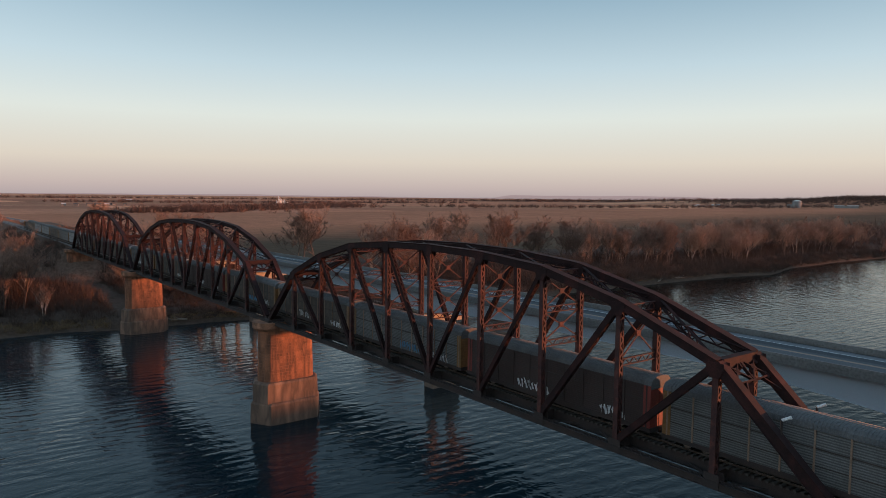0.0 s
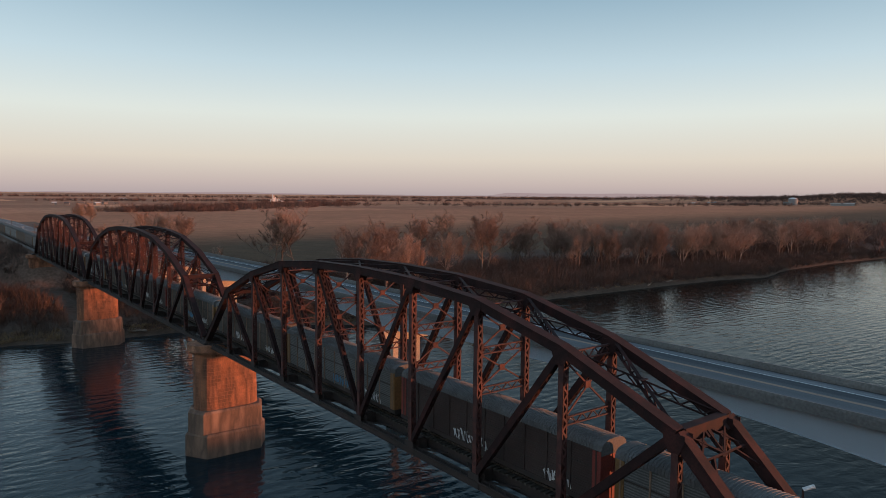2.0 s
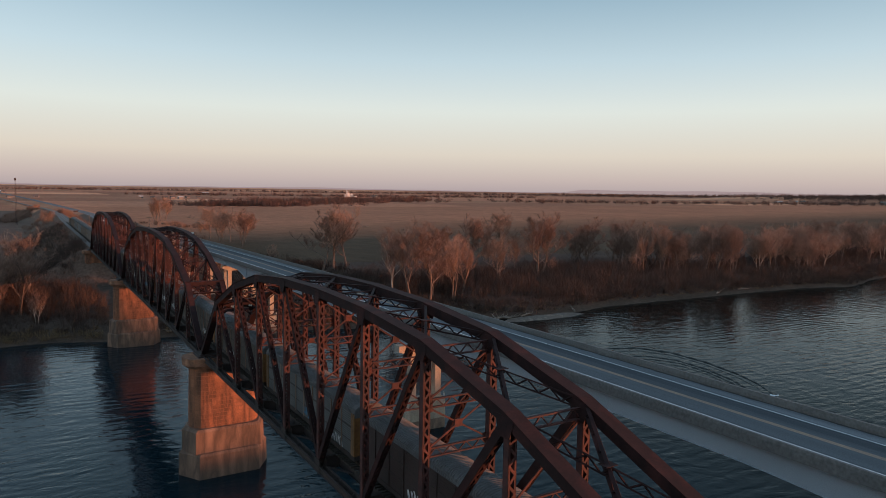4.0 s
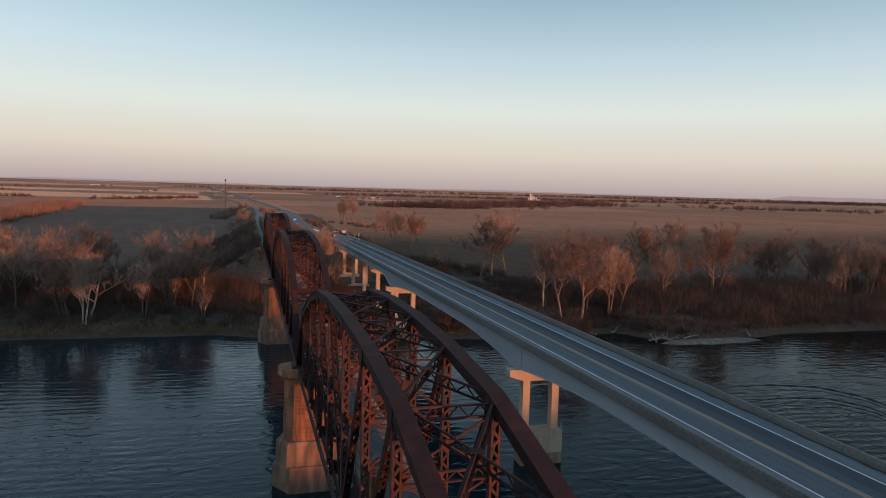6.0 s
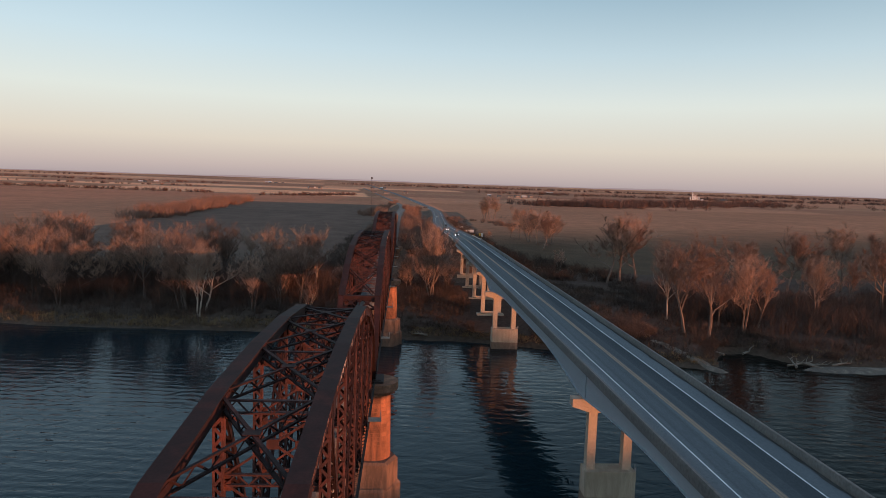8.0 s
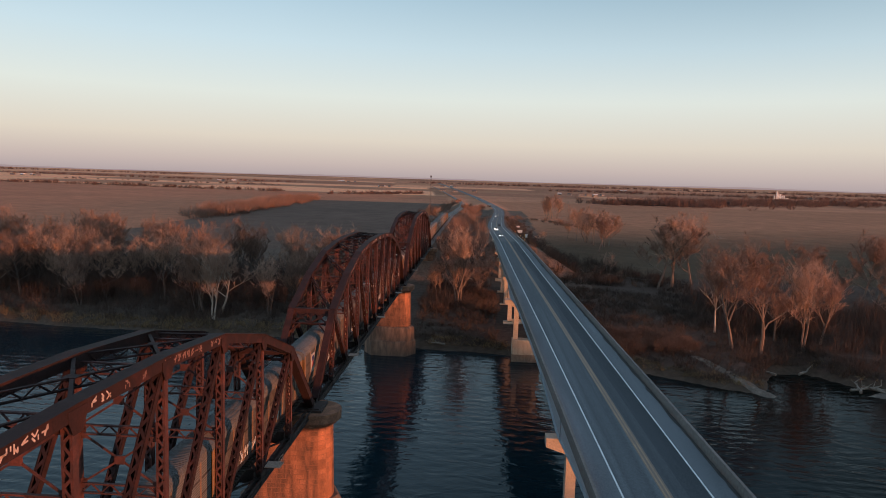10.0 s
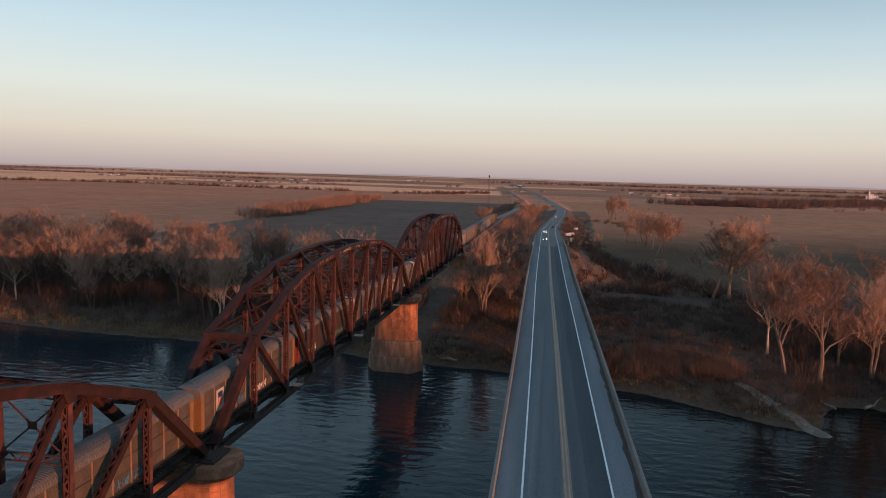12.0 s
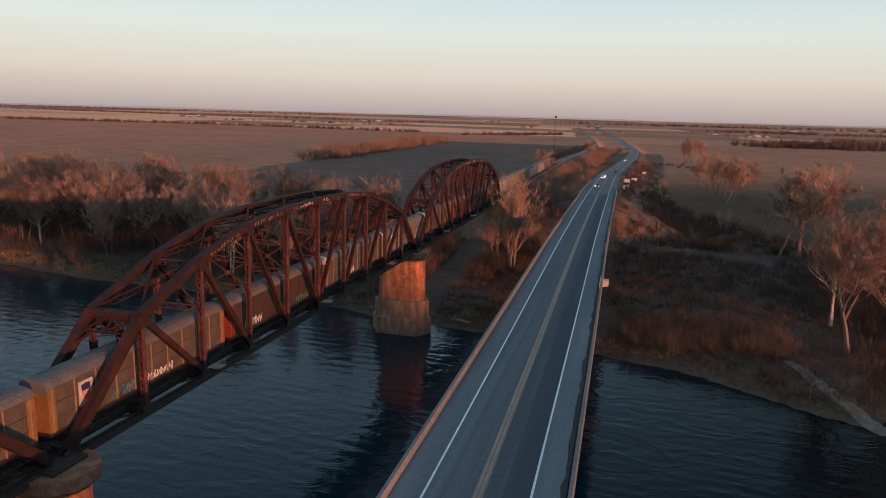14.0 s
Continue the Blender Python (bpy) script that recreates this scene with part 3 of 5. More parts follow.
def truss_span(m):
    span = thing("truss_span", "rust-red riveted steel through truss on stone piers", "railway bridge", m, "spans of the railway bridge")
    for side in (-1, 1):
        s = Shape()
        for k in range(1, 9):
            a, b = joint(k, side), joint(k + 1, side)
            s = Shape().bar(a, b, 0.86, 0.76)
            s.bar(a + Vector((0, 0, 0.40)), b + Vector((0, 0, 0.40)), 1.04, 0.035)
            for o in (-0.34, 0.34):
                s.bar(a + Vector((o, 0, -0.40)), b + Vector((o, 0, -0.40)), 0.2, 0.04)
            part("top_chord", s, rust_steel, span)
        for k in range(1, 10):
            for o in (-0.455, 0.455):
                j = joint(k, side) + Vector((o, 0, -0.2))
                t = 0.015
                w = [(-0.8, 0.35), (0.8, 0.35), (0.8, -0.15), (0.42, -0.95), (-0.42, -0.95), (-0.8, -0.15)]
                v = [(j.x + e, j.y + p, j.z + q) for e in (-t, t) for p, q in w]
                part("gusset_plate", Shape().add(v, [tuple(range(6)), tuple(range(11, 5, -1))] + [(i, 6 + i, 6 + (i + 1) % 6, (i + 1) % 6) for i in range(6)]), rust_steel, span)
        for k0, k1 in ((0, 1), (10, 9)):
            s = Shape()
            a, b = joint(k0, side), joint(k1, side)
            s.bar(a, b, 0.78, 0.80)
            s.bar(a, b, 0.94, 0.035, (1, 0, 0), 0.42 if k0 else -0.42)
            s.bar(a, b, 0.88, 0.03, (1, 0, 0), -0.41 if k0 else 0.41)
            part("end_post", s, rust_steel, span)
        s, drop = Shape(), Vector((0, 0, -0.74))
        for o in (-0.25, 0.25):
            s.bar(joint(0, side, False) + drop + Vector((o, -0.5, 0)), joint(10, side, False) + drop + Vector((o, 0.5, 0)), 0.06, 0.62)
            for z in (-0.31, 0.31):
                s.bar(joint(0, side, False) + drop + Vector((o * 1.3, 0, z)), joint(10, side, False) + drop + Vector((o * 1.3, 0, z)), 0.2, 0.03)
        for i in range(100):
            y = 1 + PANEL * i / 10
            for z in (-0.33, 0.33):
                s.bar((side * HALF - 0.25, y, LOW - 0.74 + z), (side * HALF + 0.25, y + PANEL / 20, LOW - 0.74 + z), 0.02, 0.09, (0, 0, 1))
        for k in range(11):
            j = joint(k, side, False) + drop
            for o in (-0.36, 0.36):
                s.bar(j + Vector((o, -0.7, 0.3)), j + Vector((o, 0.7, 0.3)), 0.03, 1.3)
        part("bottom_chord", s, dark_steel, span, "dark steel bottom chord")
        for k in range(1, 10):
            part("vertical", Shape().laced(joint(k, side, False), joint(k, side), 0.60, 0.52, (1, 0, 0), 0.05, 0.56, 0.17), lit_lattice_steel, span, "laced steel vertical")
        for k in range(1, 5):
            for a, b in ((joint(k, side), joint(k + 1, side, False)), (joint(10 - k, side), joint(9 - k, side, False))):
                part("diagonal", Shape().laced(a, b, 0.55, 0.62 if k < 3 else 0.5, (1, 0, 0), 0.05, 0.7, 0.2), rust_steel, span)
    for k in range(2, 9):
        s = Shape()
        z1, z0 = TOPS[k] - 0.25, 27.2
        zm = (z1 - 0.6 + z0) / 2 + 0.2 if z1 - z0 > 6 else None
        y = 1 + PANEL * k
        x = HALF - 0.3
        lattice_strut(s, (-x, y, z1), (x, y, z1), 0.7, 8)
        lattice_strut(s, (-x, y, z0), (x, y, z0), 0.62, 8)
        levels = [(z0, z1 - 0.7)] if zm is None else [(z0, zm - 0.6), (zm, z1 - 0.7)]
        if zm:
            lattice_strut(s, (-x, y, zm), (x, y, zm), 0.6, 8)
        for lo, hi in levels:
            s.bar((-x, y, lo), (x, y, hi), 0.08, 0.13, (0, 1, 0))
            s.bar((x, y + 0.09, lo), (-x, y + 0.09, hi), 0.08, 0.13, (0, 1, 0))
            s.box(-0.32, 0.32, y - 0.03, y + 0.14, (lo + hi) / 2 - 0.28, (lo + hi) / 2 + 0.28)
            for sx in (-1, 1):
                for z in (lo, hi):
                    s.box(sx * x - 0.35, sx * x + 0.35, y + 0.02, y + 0.05, z - 0.35, z + 0.35)
        part("sway_frame", s, lit_lattice_steel, span, "orange-lit latticed cross bracing")
    for k0, k1 in ((0, 1), (10, 9)):
        s = Shape()
        foot, head = joint(k0, 0), joint(k1, 0)
        down = (foot - head).normalized()
        x = HALF - 0.3
        s.bar(Vector((-x, head.y, head.z - 0.05)), Vector((x, head.y, head.z - 0.05)), 0.75, 0.85, (0, 1, 0))
        p, q = head + down * 2.15, head + down * 3.7
        plane = (0, down.z, -down.y)
        for a, b, wide in (((-x, p), (x, p), 0.34), ((0, head), (0, p), 0.26), ((-x, head), (0, p), 0.22), ((0, head), (-x, p), 0.22), ((x, head), (0, p), 0.22), ((0, head), (x, p), 0.22), ((-x * 0.5, p), (-x, q), 0.3), ((x * 0.5, p), (x, q), 0.3)):
            s.bar((a[0], a[1].y, a[1].z), (b[0], b[1].y, b[1].z), wide, 0.13, plane)
        for cx, at in ((-x / 2, 1.07), (x / 2, 1.07), (0, 2.0), (0, 0.55), (-x + 0.2, 2.0), (x - 0.2, 2.0), (-x + 0.25, 0.5), (x - 0.25, 0.5)):
            c = head + down * at + Vector((cx, 0, 0))
            s.bar(c - Vector((0.33, 0, 0)), c + Vector((0.33, 0, 0)), 0.62, 0.16, down)
        part("portal_frame", s, rust_steel, span)
    for k in range(1, 9):
        s = Shape()
        up = Vector((0, 0, 0.18))
        for (a, b), drop in (((joint(k, -1), joint(k + 1, 1)), 0.0), ((joint(k, 1), joint(k + 1, -1)), 0.014)):
            lattice_strut(s, a + up - Vector((0, 0, drop)), b + up - Vector((0, 0, drop)), 0.62, 15, 0.22)
        mid = (joint(k, 0) + joint(k + 1, 0)) / 2 + up
        s.bar(mid - Vector((0.42, 0, -0.06)), mid + Vector((0.42, 0, 0.06)), 0.7, 0.03, (0, 1, 0))
        part("top_lateral", s, rust_steel, span)
    for k in range(11):
        y = 1 + PANEL * k
        s = Shape().box(-HALF, HALF, y - 0.03, y + 0.03, LOW - 1.0, LOW + 0.25)
        for z in (LOW - 1.0, LOW + 0.25):
            s.box(-HALF, HALF, y - 0.22, y + 0.22, z - 0.02, z + 0.02)
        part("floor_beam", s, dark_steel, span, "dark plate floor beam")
    for x in (-0.85, 0.85):
        s = Shape().box(x - 0.03, x + 0.03, 0.6, SPAN - 0.6, LOW - 0.9, LOW + 0.2)
        for z in (LOW - 0.9, LOW + 0.2):
            s.box(x - 0.2, x + 0.2, 0.6, SPAN - 0.6, z - 0.02, z + 0.02)
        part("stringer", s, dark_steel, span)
    for k in range(10):
        s = Shape()
        for a, b in ((-1, 1), (1, -1)):
            s.bar(joint(k, a, False) - Vector((0, 0, 0.55)), joint(k + 1, b, False) - Vector((0, 0, 0.55)), 0.28, 0.10, (1, 0, 0))
        part("bottom_lateral", s, dark_steel, span)
    for k in (2, 5, 8):
        s = Shape()
        y = 1 + PANEL * k + 0.9
        x = HALF + 0.4
        platform = part("refuge_platform", s.box(x, x + 1.5, y - 0.7, y + 0.7, RAIL - 0.14, RAIL - 0.06), pipe_mat, span, "pale pipe-railed refuge platform")
        for py in (y - 0.65, y + 0.65):
            part("post", Shape().box(x + 1.37, x + 1.43, py - 0.03, py + 0.03, RAIL - 0.1, RAIL + 0.75), pipe_mat, platform)
        for z in (0.32, 0.72):
            part("rail", Shape().box(x + 1.38, x + 1.42, y - 0.65, y + 0.65, RAIL + z, RAIL + z + 0.045), pipe_mat, platform)
    # lettering-like daubs on the outer face of the chord, too worn to be read
    rng = random.Random(77)
    k = 2.15
    while k < 6.9:
        if rng.random() < 0.84:
            j = int(k)
            a, b = joint(j, 1).lerp(joint(j + 1, 1), k - j), joint(j, 1).lerp(joint(j + 1, 1), k - j + 0.045)
            o, s = Vector((0.436, 0, 0)), Shape()
            for _ in range(4):
                u, v = rng.choice((0, 0, 0.5, 1)), rng.choice((0, 0.5, 1, 1))
                p, q = a.lerp(b, u) + Vector((0, 0, rng.choice((-0.24, -0.02)))), a.lerp(b, v) + Vector((0, 0, rng.choice((0.0, 0.22))))
                if (p - q).length > 0.1:
                    s.bar(p + o, q + o, 0.008, 0.09, (1, 0, 0))
            part("paint_mark", s, chalk_mark if 4.3 < k < 5.4 else bare_mark, span, "faded pale painted daub")
        k += 0.07 if rng.random() < 0.85 else 0.2
    return span


first_span = truss_span(pose(-0.15, 0, 0))
copy_thing(first_span, pose(-0.15, -SPAN, 0))
copy_thing(first_span, pose(-0.15, SPAN, 0))


# ---- piers of the railway bridge ----
def stadium(half_x, half_y, n=7):
    pts = []
    for cx, a0 in ((half_x - half_y, -90), (-(half_x - half_y), 90)):
        pts += [(cx + half_y * math.cos(radians(a0 + 180 * i / n)), half_y * math.sin(radians(a0 + 180 * i / n))) for i in range(n + 1)]
    return pts


def boat(half_x, half_y, nose):
    return [(half_x, 0), (half_x - nose, half_y), (-half_x + nose, half_y), (-half_x, 0), (-half_x + nose, -half_y), (half_x - nose, -half_y)]


block = Shape().add([(x * (0.5 - 0.03 * (y < 0)), y * 0.5, z * (0.5 - 0.04 * (y < 0))) for z in (-1, 1) for y in (-1, 1) for x in (-1, 1)],
                    [(0, 2, 3, 1), (4, 5, 7, 6), (0, 1, 5, 4), (2, 6, 7, 3), (0, 4, 6, 2), (1, 3, 7, 5)]).data("stone", pier_stone)


def stone_pier(y0, foot):
    pier = thing("stone_pier", "tall coursed sandstone pier with stepped footing and coping", "bridge pier", pose(0.1 if y0 < 50 else -0.35, y0, 0), "piers of the railway bridge")
    part("footing", Shape().prism(boat(7.1, 3.9, 2.4), foot, 3.6, 0.985).prism(boat(6.99, 3.84, 2.36), 3.6, 4.0, 0.95), pier_footing, pier, "pale water-stained lower footing")
    part("upper_footing", Shape().prism(boat(6.55, 3.3, 1.5), 3.9, 7.3, 0.99).prism(boat(6.48, 3.26, 1.48), 7.3, 7.7, 0.93), pier_footing, pier, "stepped cutwater course")
    z0, z1, top_scale = 7.5, 17.2, 0.965
    core = stadium(5.45, 2.5)
    part("core", Shape().prism(core, z0, z1, top_scale), pier_mortar, pier)
    part("coping", Shape().prism(stadium(5.75, 2.85, 10), 17.2, 17.7, 1.08).prism(stadium(6.3, 3.12, 10), 17.7, 18.8), pier_coping, pier, "projecting rounded coping")
    part("bearing_seat", Shape().box(-4.2, 4.2, -1.9, 1.9, 18.8, 19.1).box(-3.9, -2.7, -1.6, 1.6, 19.1, 19.2).box(2.7, 3.9, -1.6, 1.6, 19.1, 19.2), dark_steel, pier)
    rng = random.Random(int(y0) + 900)
    rows = 16
    tall = (z1 - z0) / rows
    lower = Shape()
    for r in range(rows):
        z = z0 + tall * (r + 0.5)
        g = 1 + (top_scale - 1) * (r + 0.5) / rows
        ring = [Vector((x * g, y * g, 0)) for x, y in core]
        for a, b in zip(ring, ring[1:] + ring[:1]):
            t, length = (b - a).normalized(), (b - a).length
            out = Vector((t.y, -t.x, 0))
            if length > 3:
                cuts = [0] + [(i + 0.5 * (r % 2)) * 1.18 for i in range(1 - r % 2, 20) if 0.4 < (i + 0.5 * (r % 2)) * 1.18 < length - 0.4] + [length]
            else:
                cuts = [0, length]
            for c0, c1 in zip(cuts, cuts[1:]):
                p = a + t * ((c0 + c1) / 2)
                m = Matrix.Translation(p + out * (-0.066 + rng.random() * 0.012) + Vector((0, 0, z))) @ Matrix.Rotation(math.atan2(t.y, t.x), 4, "Z") @ Matrix.Diagonal((c1 - c0 - 0.016, 0.16, tall - 0.02, 1))
                if r >= 4:
                    part("stone", block, pier_stone, pier, m=m)
                else:
                    lower.add([m @ v.co for v in block.vertices], [tuple(f.vertices) for f in block.polygons])
    tagged(part("lower_masonry", lower, pier_stone, pier), kind="stuff")


for y0, foot in ((-SPAN, -3.0), (-0.3, -3.0), (SPAN - 0.8, -3.0), (2 * SPAN - 0.8, 0.0)):
    stone_pier(y0, foot)


# ---- railway track ----
def ribbon(table, y0, y1, step, offsets, lift):
    """A strip along a path of (y, x, z): one row of points across at each step."""
    s, n = Shape(), len(offsets)
    yy = np.append(np.arange(y0, y1, step), y1)
    cx, cz = along(table, yy, 1), along(table, yy, 2)
    slope = np.gradient(cx, yy)
    v, f = [], []
    for y, x, z, g in zip(yy, cx, cz, slope):
        for o in offsets:
            v.append((x + o, y - o * g, z + lift))
    for i in range(len(yy) - 1):
        for j in range(n - 1):
            f.append((i * n + j, i * n + j + 1, (i + 1) * n + j + 1, (i + 1) * n + j))
    return s.add(v, f)


track = thing("railway_track", "single worn railway track on timber ties", "railway track")
for x in (-0.755, 0.755):
    s = Shape()
    for y0, y1, step in ((-330, 450, 130), (450, 1500, 50)):
        for y in np.arange(y0, y1, step):
            a, b = [Vector((along(TRACK, q, 1) + x, q, along(TRACK, q, 2))) for q in (y, y + step)]
            s.bar(a - Vector((0, 0, 0.03)), b - Vector((0, 0, 0.03)), 0.075, 0.06)
            s.bar(a - Vector((0, 0, 0.12)), b - Vector((0, 0, 0.12)), 0.03, 0.12)
    part("rail", s, rail_steel, track)
s = Shape()
for i in range(960):
    y = -120 + i * 0.56
    s.box(-1.5, 1.5, y - 0.12, y + 0.12, RAIL - 0.36, RAIL - 0.18)
tagged(part("tie_bed", s, tie_wood, track, "weathered timber ties"), kind="stuff")
tagged(part("ballast", ribbon(TRACK, 205, 2600, 9, (-3.4, -1.9, 1.9, 3.4), -0.33), ballast, track, "grey stone ballast bed"), kind="stuff")


# ---- train ----
car_tan = material("galvanised tan car panel", (0.098, 0.078, 0.062), 0.7, 0.0, [(0.065, 0.052, 0.043), (0.105, 0.083, 0.066)], 0.5, 9, 0.12, 0.01, None, 0.4, 0, 1.55, False, (0.78, 1.2))
car_grey = material("grey perforated car panel", (0.125, 0.122, 0.117), 0.65, 0.0, [(0.088, 0.085, 0.08)], 0.5, 9, 0.12, 0.01, None, 0.4, 0, 1.55, False, (0.62, 1.4))
car_brown = material("oxide brown car panel", (0.05, 0.027, 0.022), 0.65, 0.0, [(0.034, 0.021, 0.018)], 0.5, 14, 0.15, 0.01)
post_tan = material("tan car post", (0.27, 0.17, 0.115), 0.6, 0.0, [(0.19, 0.12, 0.085)], 0.6, 10, 0.1, 0.01)
roof_grey = material("galvanised car roof", (0.108, 0.104, 0.102), 0.7, 0.0, [(0.082, 0.079, 0.078)], 0.6, 6, 0.1, 0.01)
end_yellow = material("faded yellow end door", (0.22, 0.105, 0.032), 0.6, 0.0, [(0.15, 0.075, 0.027)], 0.6, 4, 0.1, 0.01)
end_red = material("red end door", (0.22, 0.035, 0.025), 0.6, 0.0, [(0.15, 0.03, 0.022)], 0.6, 8, 0.1, 0.01)
cap_white = material("white roof end cap", (0.50, 0.47, 0.44), 0.5, 0.0, [(0.36, 0.34, 0.32)], 0.8, 9, 0.05, 0.01)
spray_white = material("white spray paint", (0.70, 0.69, 0.68), 0.7)
spray_blue = material("blue spray paint", (0.07, 0.22, 0.36), 0.7)
spray_green = material("green spray paint", (0.12, 0.32, 0.20), 0.7)
badge_red = material("red badge paint", (0.45, 0.05, 0.04), 0.6)
badge_navy = material("navy badge paint", (0.02, 0.03, 0.10), 0.6)

belt_dark = material("sooty belt rail", (0.05, 0.034, 0.027), 0.7, 0.0, [(0.035, 0.026, 0.022)], 0.6, 8, 0.1, 0.01)
CAR, PITCH = 26.9, 27.9
ROOF = [(-1.50, 4.95), (-1.40, 5.35), (-1.10, 5.62), (-0.60, 5.74), (0, 5.78), (0.60, 5.74), (1.10, 5.62), (1.40, 5.35), (1.50, 4.95)]


def roof_shape():
    """Rounded roof sheet with a cross rib every 0.28 m."""
    s, n = Shape(), len(ROOF)
    stations = []
    y = 0.9
    while y < CAR - 0.9:
        stations += [(y, 0.0), (y + 0.10, 0.0), (y + 0.12, 0.035), (y + 0.22, 0.035), (y + 0.24, 0.0)]
        y += 0.28
    stations.append((CAR - 0.9, 0.0))
    v = [(x * (1 + h * 0.6), y, z + h) for y, h in stations for x, z in ROOF]
    f = [(i * n + j, i * n + j + 1, (i + 1) * n + j + 1, (i + 1) * n + j) for i in range(len(stations) - 1) for j in range(n - 1)]
    return s.add(v, f)


def cap_shape(y0, y1):
    n = len(ROOF)
    v = [(x, y, z + 0.015) for y in (y0, y1) for x, z in ROOF] + [(-1.5, y0, 4.6), (1.5, y0, 4.6), (-1.5, y1, 4.6), (1.5, y1, 4.6)]
    f = [(j, j + 1, n + j + 1, n + j) for j in range(n - 1)] + [(2 * n, *range(n), 2 * n + 1), (2 * n + 2, *range(n, 2 * n), 2 * n + 3)]
    return Shape().add(v, f)


def wheel_shape():
    s = Shape().tube([(-0.78, 0, 0.46), (-0.66, 0, 0.46)], [0.46, 0.46], 14).tube([(0.66, 0, 0.46), (0.78, 0, 0.46)], [0.46, 0.46], 14)
    return s.tube([(-0.9, 0, 0.46), (0.9, 0, 0.46)], [0.09, 0.09], 8)


SHAPES = {}


def shared(key, build, mat, smooth=False):
    if key not in SHAPES:
        SHAPES[key] = build().data(key.split()[0], mat, smooth)
    return SHAPES[key]


def panel_shape():
    """Side sheet with shallow horizontal corrugations."""
    s = Shape()
    z, w = 0.95, 2.56
    v, f = [], []
    rows = []
    while z < 4.9:
        rows += [(z, 0.0), (z + 0.10, 0.0), (z + 0.115, 0.018), (z + 0.165, 0.018), (z + 0.18, 0.0)]
        z += 0.2
    rows.append((4.95, 0.0))
    for z, o in rows:
        v += [(o, 0, z), (o, w, z)]
    f = [(2 * i, 2 * i + 1, 2 * i + 3, 2 * i + 2) for i in range(len(rows) - 1)]
    return s.add(v, f)


def autorack(y0, tone, side_mat, post_mat, door_mat, words, cap=cap_white):
    car = thing("autorack_car", words, "railway car", pose(0, y0, RAIL), "cars of the freight train")
    part("body", shared("body " + tone, lambda: Shape().box(-1.42, 1.42, 0.35, CAR - 0.35, 0.95, 4.97), side_mat), None, car)
    part("sill", shared("sill", lambda: Shape().box(-1.5, 1.5, 0.1, CAR - 0.1, 0.55, 0.95).box(-1.2, 1.2, 6.5, CAR - 6.5, 0.3, 0.55), dark_steel), None, car, "sooty black underframe")
    part("roof", shared("roof", roof_shape, roof_grey), None, car, "ribbed galvanised roof")
    for y, d in ((0.12, 1), (CAR - 0.12, -1)):
        part("end_cap", shared("end_cap %s %d" % (cap.name, d), (lambda: cap_shape(0, 0.8)) if d > 0 else (lambda: cap_shape(-0.8, 0)), cap), None, car, "", pose(0, y, 0))
        part("end_door", shared("end_door %s" % door_mat.name, lambda: Shape().box(-1.48, 1.48, -0.04, 0.04, 0.95, 4.95).box(-1.49, -1.41, -0.10, 0.7, 0.95, 4.9).box(1.41, 1.49, -0.10, 0.7, 0.95, 4.9).box(-0.04, 0.04, -0.08, 0.08, 0.95, 4.9), door_mat), None, car, "", pose(0, y + d * 0.15, 0, 0, 0, 0 if d > 0 else 180))
        part("coupler", shared("coupler", lambda: Shape().box(-0.12, 0.12, -0.75, 0.4, 0.68, 0.94).box(-0.2, 0.2, -0.72, -0.45, 0.6, 1.0), dark_steel), None, car, "", pose(0, y, 0, 0, 0, 0 if d > 0 else 180))
    for i in range(10):
        for side in (-1, 1):
            y = 0.62 + i * 2.566
            m = pose(side * 1.432, y if side > 0 else y + 2.56, 0, 0, 0, 0 if side > 0 else 180)
            part("side_panel", shared("side_panel " + tone, panel_shape, side_mat), None, car, "", m)
    for side in (-1, 1):
        for z in (2.22, 3.55):
            part("belt_rail", shared("belt_rail", lambda: Shape().box(-0.03, 0.03, 0.6, CAR - 0.6, -0.045, 0.045), belt_dark), None, car, "", pose(side * 1.452, 0, z))
    for i in range(11):
        for side in (-1, 1):
            part("post", shared("post " + post_mat.name, lambda: Shape().box(-0.05, 0.05, -0.07, 0.07, 0.9, 4.97), post_mat), None, car, "", pose(side * 1.47, 0.6 + i * 2.566, 0))
    for y in (3.2, CAR - 3.2):
        truck = part("truck", shared("truck", lambda: Shape().box(-1.05, -0.85, -1.3, 1.3, 0.4, 0.75).box(0.85, 1.05, -1.3, 1.3, 0.4, 0.75).box(-0.9, 0.9, -0.25, 0.25, 0.42, 0.8), dark_steel), None, car, "", pose(0, y, 0))
        for dy in (-0.9, 0.9):
            part("wheelset", shared("wheelset", wheel_shape, rail_steel), None, truck, "", pose(0, dy, 0))
    return car


def spray(car, mat, y0, wide, tall, seed, side=1):
    """Illegible sprayed lettering: overlapping slanted strokes."""
    rng = random.Random(seed)
    s = Shape()
    n = int(wide / 0.55)
    for i in range(n):
        y = y0 + i * 0.55
        for j in range(3):
            a = Vector((side * 1.475, y + rng.uniform(-0.1, 0.35), 1.0 + rng.uniform(0, 0.35) * tall))
            b = Vector((side * 1.475, y + rng.uniform(0.1, 0.6), 1.0 + rng.uniform(0.6, 1.0) * tall))
            s.bar(a, b, 0.012, rng.uniform(0.08, 0.17), (1, 0, 0))
    tagged(part("graffiti", s, mat, car, "illegible sprayed graffiti"), kind="stuff")


